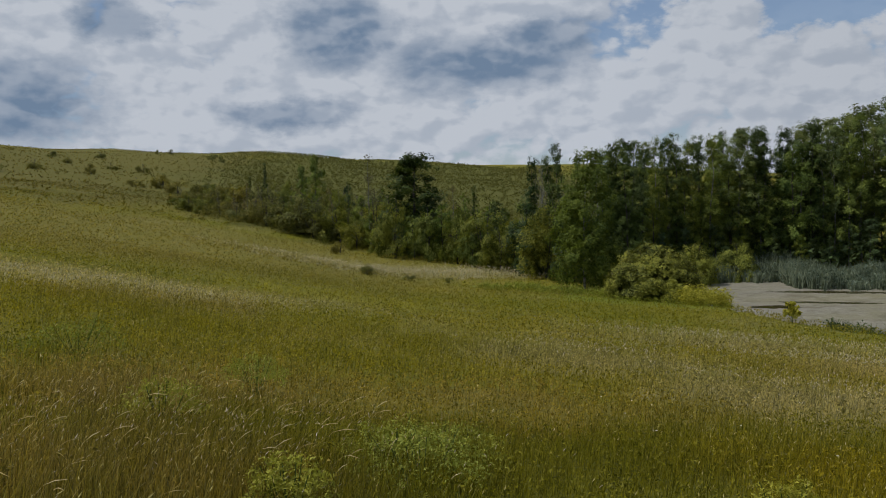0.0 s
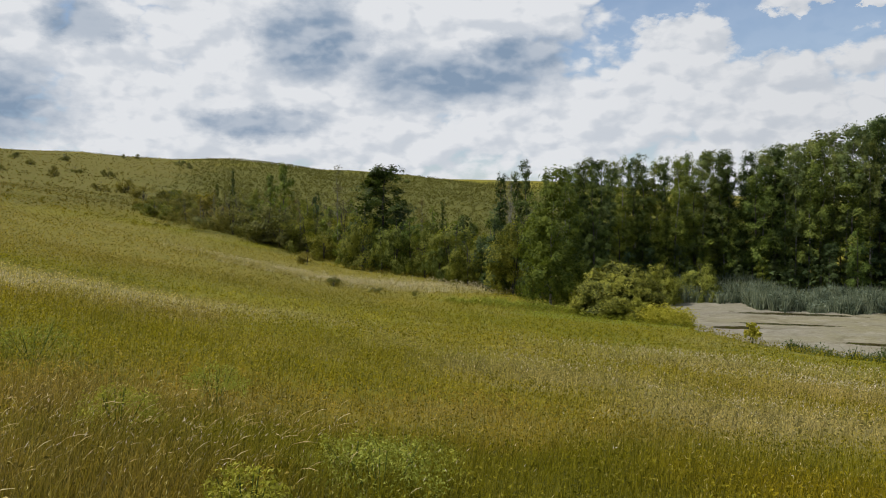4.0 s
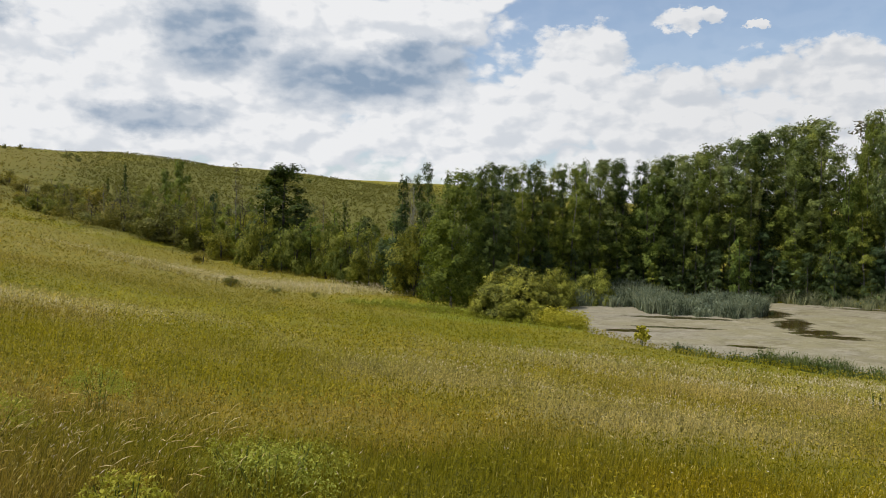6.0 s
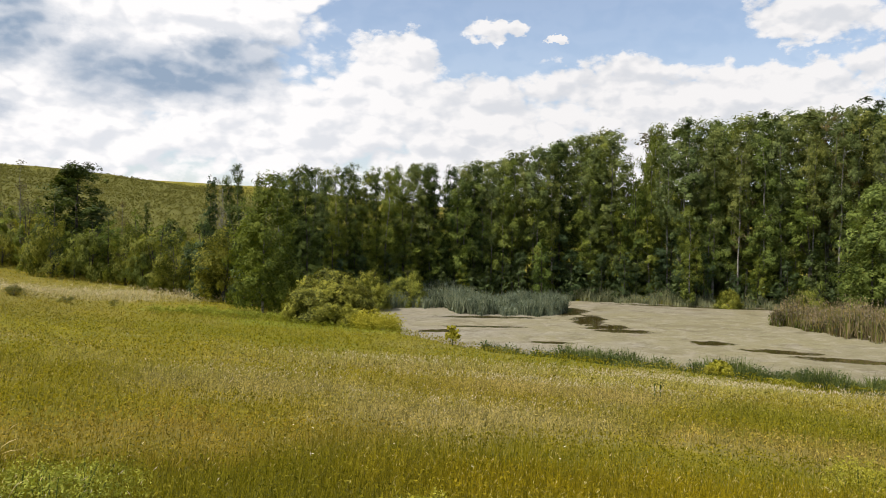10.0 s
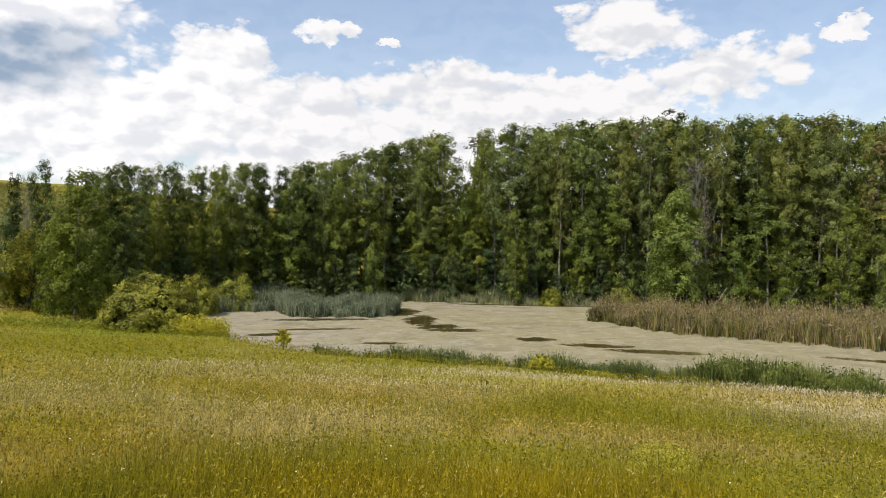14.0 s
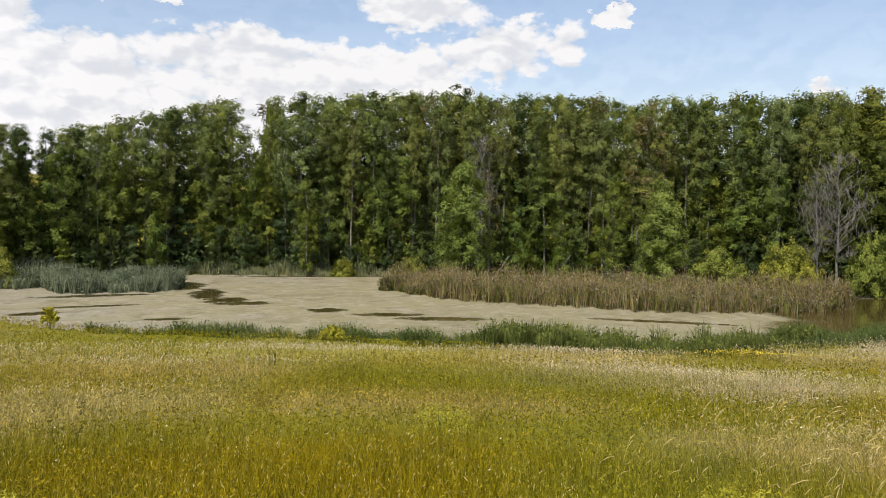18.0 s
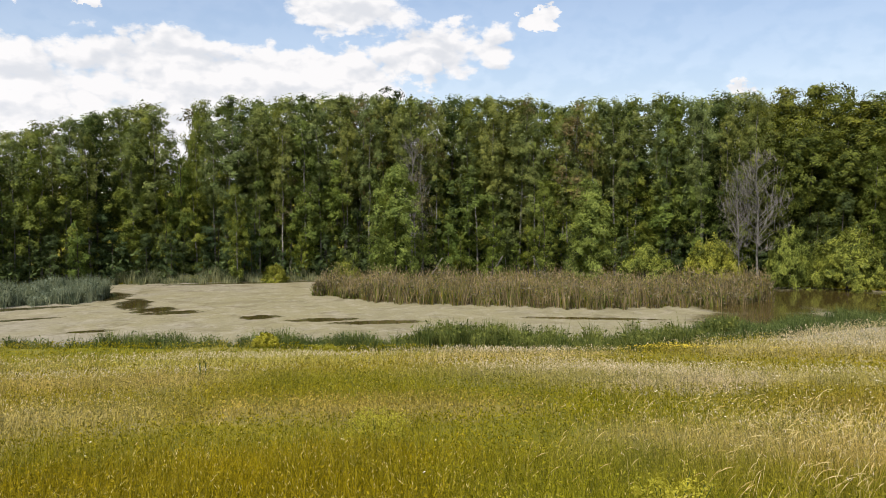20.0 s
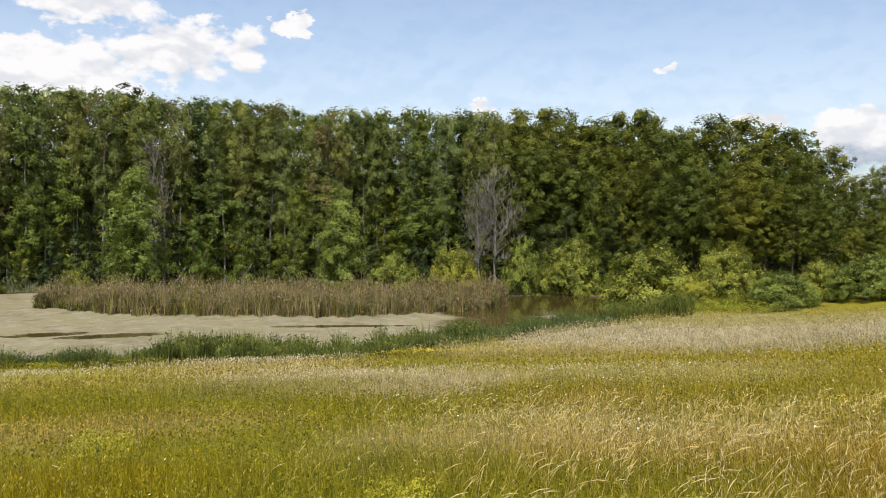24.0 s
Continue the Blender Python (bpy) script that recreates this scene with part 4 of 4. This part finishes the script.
# scattered bushes on the bare hill
for az, r, h in [(-16.2, 205, 1.9), (-15.6, 200, 1.6), (-18.9, 215, 1.3), (-19.8, 212, 1.1), (-25.4, 170, 1.5), (-22.8, 165, 1.5), (-21.3, 130, 1.7), (-19.6, 128, 2.6), (-18.6, 122, 2.2), (-27.5, 150, 2.0), (-29.5, 140, 2.2), (-24, 150, 2.0),
                 (-26.3, 185, 1.8), (-20.8, 160, 2.0), (-17.2, 118, 2.4), (-16.4, 112, 2.0), (-31, 120, 2.2), (-30, 170, 2.0), (-23.3, 190, 1.8), (-5.7, 53, 0.9), (-2.7, 52.5, 0.6), (0.3, 53, 0.5), (-7.6, 68, 1.4)]:
    plant("scrub", az, r, h, rng.uniform(0.9, 1.5))


def thicket(name, label, category, az0, az1, r0, r1, count, high, per, leaf, mat, seed):
    """Ground cover of low shrubs, too many to count."""
    x, y = scatter(az0, az1, r0, r1, count, seed)
    q = np.random.default_rng(seed + 70)
    az = np.degrees(np.arctan2(x, y))
    rim = np.minimum(az - az0, az1 - az) / min(4.0, (az1 - az0) / 5)
    keep = (inside(x, y) < -0.4) & (q.uniform(0, 1, count) < rim)
    x, y = x[keep], y[keep]
    h = high * q.uniform(0.4, 1.2, len(x))
    c = np.stack([x, y, land(x, y) + h * 0.45], -1)
    v, f = leaf_cloud(c, h * 0.6, per, leaf, seed + 1)
    return tagged(new(name, mesh_of(name, v, f, mat)), label, category, kind="stuff")


thicket("hillside_scrub", "yellow-green scrub covering the far hillside", "scrub", -17, 12, 92, 232, 13000, 0.8, 9, 0.26, LEAF_HILL, 81)
thicket("hill_tussocks", "brownish tussocks dotting the bare hillside", "tussocks", -42, -9, 80, 238, 5200, 0.38, 9, 0.19, GRASS, 87)
thicket("hillside_scrub", "brownish scrub at the hillside belt", "scrub", -18.5, -4, 84, 108, 500, 1.5, 46, 0.22, LEAF_SCRUB, 82)
# undergrowth in the shade-dark leaf colour darkens the gaps between the trunks
thicket("forest_floor_growth", "low growth under the trees, coloured dark for their shade", "undergrowth", 12, 108, 72, 90, 1300, 2.6, 36, 0.36, LEAF_SHADED, 83)
thicket("bank_herbs", "bright yellow-green herbs on the bank beside the bush", "herbs", 16.4, 20.2, 44.4, 47.6, 170, 1.2, 70, 0.11, HERB, 84)
thicket("bank_herbs", "green herbs along the shore", "herbs", 2, 17, 47.5, 51, 300, 0.6, 40, 0.10, HERB_BANK, 85)
thicket("bank_herbs", "green herbs along the shore of the pond", "herbs", 86, 98, 50, 54, 220, 0.8, 50, 0.10, HERB_BANK, 86)


def herb(az, r, wide, high, label, name="bushy_herb", leaf=0.024, mat=None, count=60, per=18):
    """A leafy plant of many thin stems."""
    q = np.random.default_rng(int(1000 + az * 7 + r * 13))
    x, y = (float(i) for i in spot(az, r))
    root = tagged(new(name), label, "plant", name.replace("_", " ") + "s in the meadow")
    root.location = (x, y, float(land(x, y)) - 0.02)
    tips = []
    for _ in range(9):
        a, k = q.uniform(0, TAU), wide * q.uniform(0.1, 0.8)
        tip = np.array([math.cos(a) * k, math.sin(a) * k, high * q.uniform(0.75, 1.0)])
        v, f = tube([tip * [0.15, 0.15, 0.0], tip * [0.6, 0.6, 0.5], tip], [0.006, 0.005, 0.003], 4)
        part("stem", mesh_of("stem", v, f, HERB_DARK, True), root)
        tips.append(tip)
    a, k = q.uniform(0, TAU, count), wide * np.sqrt(q.uniform(0, 1, count))
    c = np.column_stack([np.cos(a) * k, np.sin(a) * k, high * q.uniform(0.45, 1.0, count) * (1 - 0.4 * (k / wide) ** 2)])
    v, f = leaf_cloud(np.concatenate([c, tips]), np.full(count + 9, wide * 0.2), per, leaf, 5)
    part("foliage", mesh_of("foliage", v, f, mat or HERB), root)
    return root


for az, r, wide, high in [(-2.4, 6.0, 0.55, 0.5), (-0.4, 6.6, 0.5, 0.46), (-4.5, 6.5, 0.45, 0.44), (-25.5, 11.5, 0.7, 0.5), (-14, 9.6, 0.4, 0.5), (74, 6.0, 0.35, 0.5), (94, 5.6, 0.3, 0.5), (24, 5.4, 0.3, 0.5), (52, 9.5, 0.4, 0.5), (-20.5, 7.4, 0.4, 0.5), (-12, 4.9, 0.3, 0.5)]:
    herb(az, r, wide, high, "bushy pale green herb growing out of the meadow grass", count=110)
for az, r, wide, high in [(42.7, 32.6, 0.5, 0.7), (46.4, 32.6, 0.5, 0.55), (47.4, 32.4, 0.45, 0.5), (23.9, 37.6, 0.35, 1.0)]:
    herb(az, r, wide, high, "broad-leaved dock plant on the pond shore", "dock_plant", 0.12, HERB, 60, 18)
for az, r in [(38.6, 19.5), (39.0, 19.3)]:
    herb(az, r, 0.03, 0.6, "thin dark flower stalk standing in the meadow", "tall_stalk", 0.022, HERB_DARK, 18, 8)


def fallen_log(az0, r0, az1, r1, rise, girth, seed):
    """A dead trunk lying or leaning at the foot of the wood, with broken stubs."""
    q = np.random.default_rng(seed)
    (x0, y0), (x1, y1) = spot(az0, r0), spot(az1, r1)
    a = np.array([x0, y0, float(land(x0, y0)) + girth * 0.6])
    b = np.array([x1, y1, float(land(x1, y1)) + girth * 0.8 + rise])
    root = tagged(new("fallen_log"), "pale dead trunk lying at the foot of the wood", "log", "fallen logs")
    root.location = a
    k = np.linspace(0, 1, 7)[:, None]
    pts = (b - a) * k + np.column_stack([np.zeros((7, 2)), q.normal(0, 0.04, 7)])
    v, f = tube(pts, girth * (1 - 0.55 * k[:, 0]), 8)
    part("trunk", mesh_of("trunk", v, f, BARK_DEAD, True), root)
    for _ in range(4):
        t = q.uniform(0.3, 0.9)
        p = (b - a) * t
        v, f = tube([p, p + q.normal(0, 0.3, 3) + [0, 0, 0.35]], [girth * 0.3, 0.01], 5)
        part("stub", mesh_of("stub", v, f, BARK_DEAD, True), root)
    return root


fallen_log(58.2, 67, 59.6, 69, 2.6, 0.16, 1)
fallen_log(62.9, 66, 61.8, 69, 2.2, 0.14, 2)
fallen_log(44.0, 70.3, 46.4, 70.8, 0.3, 0.14, 3)
fallen_log(53.8, 68, 55.2, 70, 2.4, 0.15, 4)
fallen_log(74.0, 66, 75.8, 68, 1.6, 0.13, 5)


def reed_bed(name, label, az0, az1, r0, r1, count, h, w, mat, seed, plumes=0):
    q = np.random.default_rng(seed)
    az = q.uniform(az0, az1, count)
    lo, hi = (f(az) if callable(f) else np.full(count, float(f)) for f in (r0, r1))
    lo, hi = lo + 0.5 * np.sin(az * 3.1) + 0.3 * np.sin(az * 7.7), hi + 0.6 * np.sin(az * 2.3)
    mid, half = (lo + hi) / 2, (hi - lo) / 2 * np.clip(np.minimum(az - az0, az1 - az) / (0.12 * (az1 - az0)), 0.05, 1) ** 0.6
    r = mid + half * q.uniform(-1, 1, count)
    x, y = spot(az, r)
    z = np.maximum(land(x, y), -0.3)
    tall = h * (0.8 + 0.28 * np.sin(x * 0.9 + 2 * np.sin(y * 0.4)) * np.sin(y * 0.8))
    v, f = blades(x, y, z, tall * q.uniform(0.45, 1.1, count), w * q.uniform(0.7, 1.3, count), q.uniform(0.02, 0.5, count), seed + 1)
    tagged(new(name, mesh_of(name, v, f, mat)), label, "reeds", kind="stuff")
    k = count // (2 if mat == REED_BLUE else 3)
    c = np.stack([x[:k], y[:k], z[:k] + tall[:k] * q.uniform(0.25, 0.9, k)], -1)
    v, f = leaf_cloud(c, np.full(k, 0.3), 2, h * 0.085, seed + 4, 0.4)
    tagged(new(name, mesh_of(name, v, f, mat)), label + ", bent leaves", "reeds", kind="stuff")
    if plumes:
        heads(name.replace("reeds", "plumes").replace("cattails", "plumes"), "pale dry plumes above the reed bed", "reeds", x[:plumes], y[:plumes], tall[:plumes] * q.uniform(0.8, 1.15, plumes) + z[:plumes] - land(x[:plumes], y[:plumes]), np.full(plumes, 0.07), REED_HEAD, seed + 9, 0.15)


def shore(a):
    return near_shore(a)


reed_bed("near_reeds", "dark green reeds along the near shore", 26, 62, lambda a: shore(a) - 0.2, lambda a: shore(a) + 1.4, 15000, 1.25, 0.035, REED_GREEN, 31)
reed_bed("near_reeds", "tall green reeds along the near shore", 52, 76, lambda a: shore(a) - 0.3, lambda a: shore(a) + 2.6, 12000, 1.7, 0.035, REED_GREEN, 36)
reed_bed("near_reeds", "green reeds round the end of the pond", 72, 86, lambda a: shore(a) - 0.5, lambda a: shore(a) + 5.0, 13000, 1.25, 0.035, REED_GREEN, 37)
reed_bed("near_reeds", "green reeds before the willow bushes", 84.8, 91, 47.5, 51, 5000, 1.7, 0.035, REED_GREEN, 39)
reed_bed("blue_reeds", "blue-green reeds standing at the far end", 17.0, 25, 64, 75, 9000, 1.9, 0.06, REED_BLUE, 32)
reed_bed("blue_reeds", "blue-green reeds standing in the pond", 23.5, 32, 59, 69, 10000, 1.9, 0.06, REED_BLUE, 33)
reed_bed("bank_reeds", "sparse green reeds at the foot of the wood", 31, 48, lambda a: far_shore(a) - 0.5, lambda a: far_shore(a) + 1.5, 5000, 1.1, 0.05, REED_BLUE, 38)
BED = [46, 52, 58, 66, 77]
reed_bed("brown_cattails", "dry brown cattail bed in the pond", 46, 78, lambda a: np.interp(a, BED, [57, 52, 50.5, 49, 53]), lambda a: np.interp(a, [46, 52, 78], [61, 64, 60]), 17000, 2.2, 0.045, REED_BROWN, 34, 5200)
reed_bed("green_cattails", "green cattail leaves among the dry bed", 45.8, 78, lambda a: np.interp(a, BED, [57, 52, 50.5, 49, 53]), lambda a: np.interp(a, [46, 52, 78], [61, 64, 60]), 9000, 1.9, 0.045, REED_GREEN, 35)
# prototypes that found no place are taken away
for stock in KINDS.values():
    for ob in stock:
        if ob.name not in used:
            for o in (*ob.children_recursive, ob):
                bpy.data.objects.remove(o)
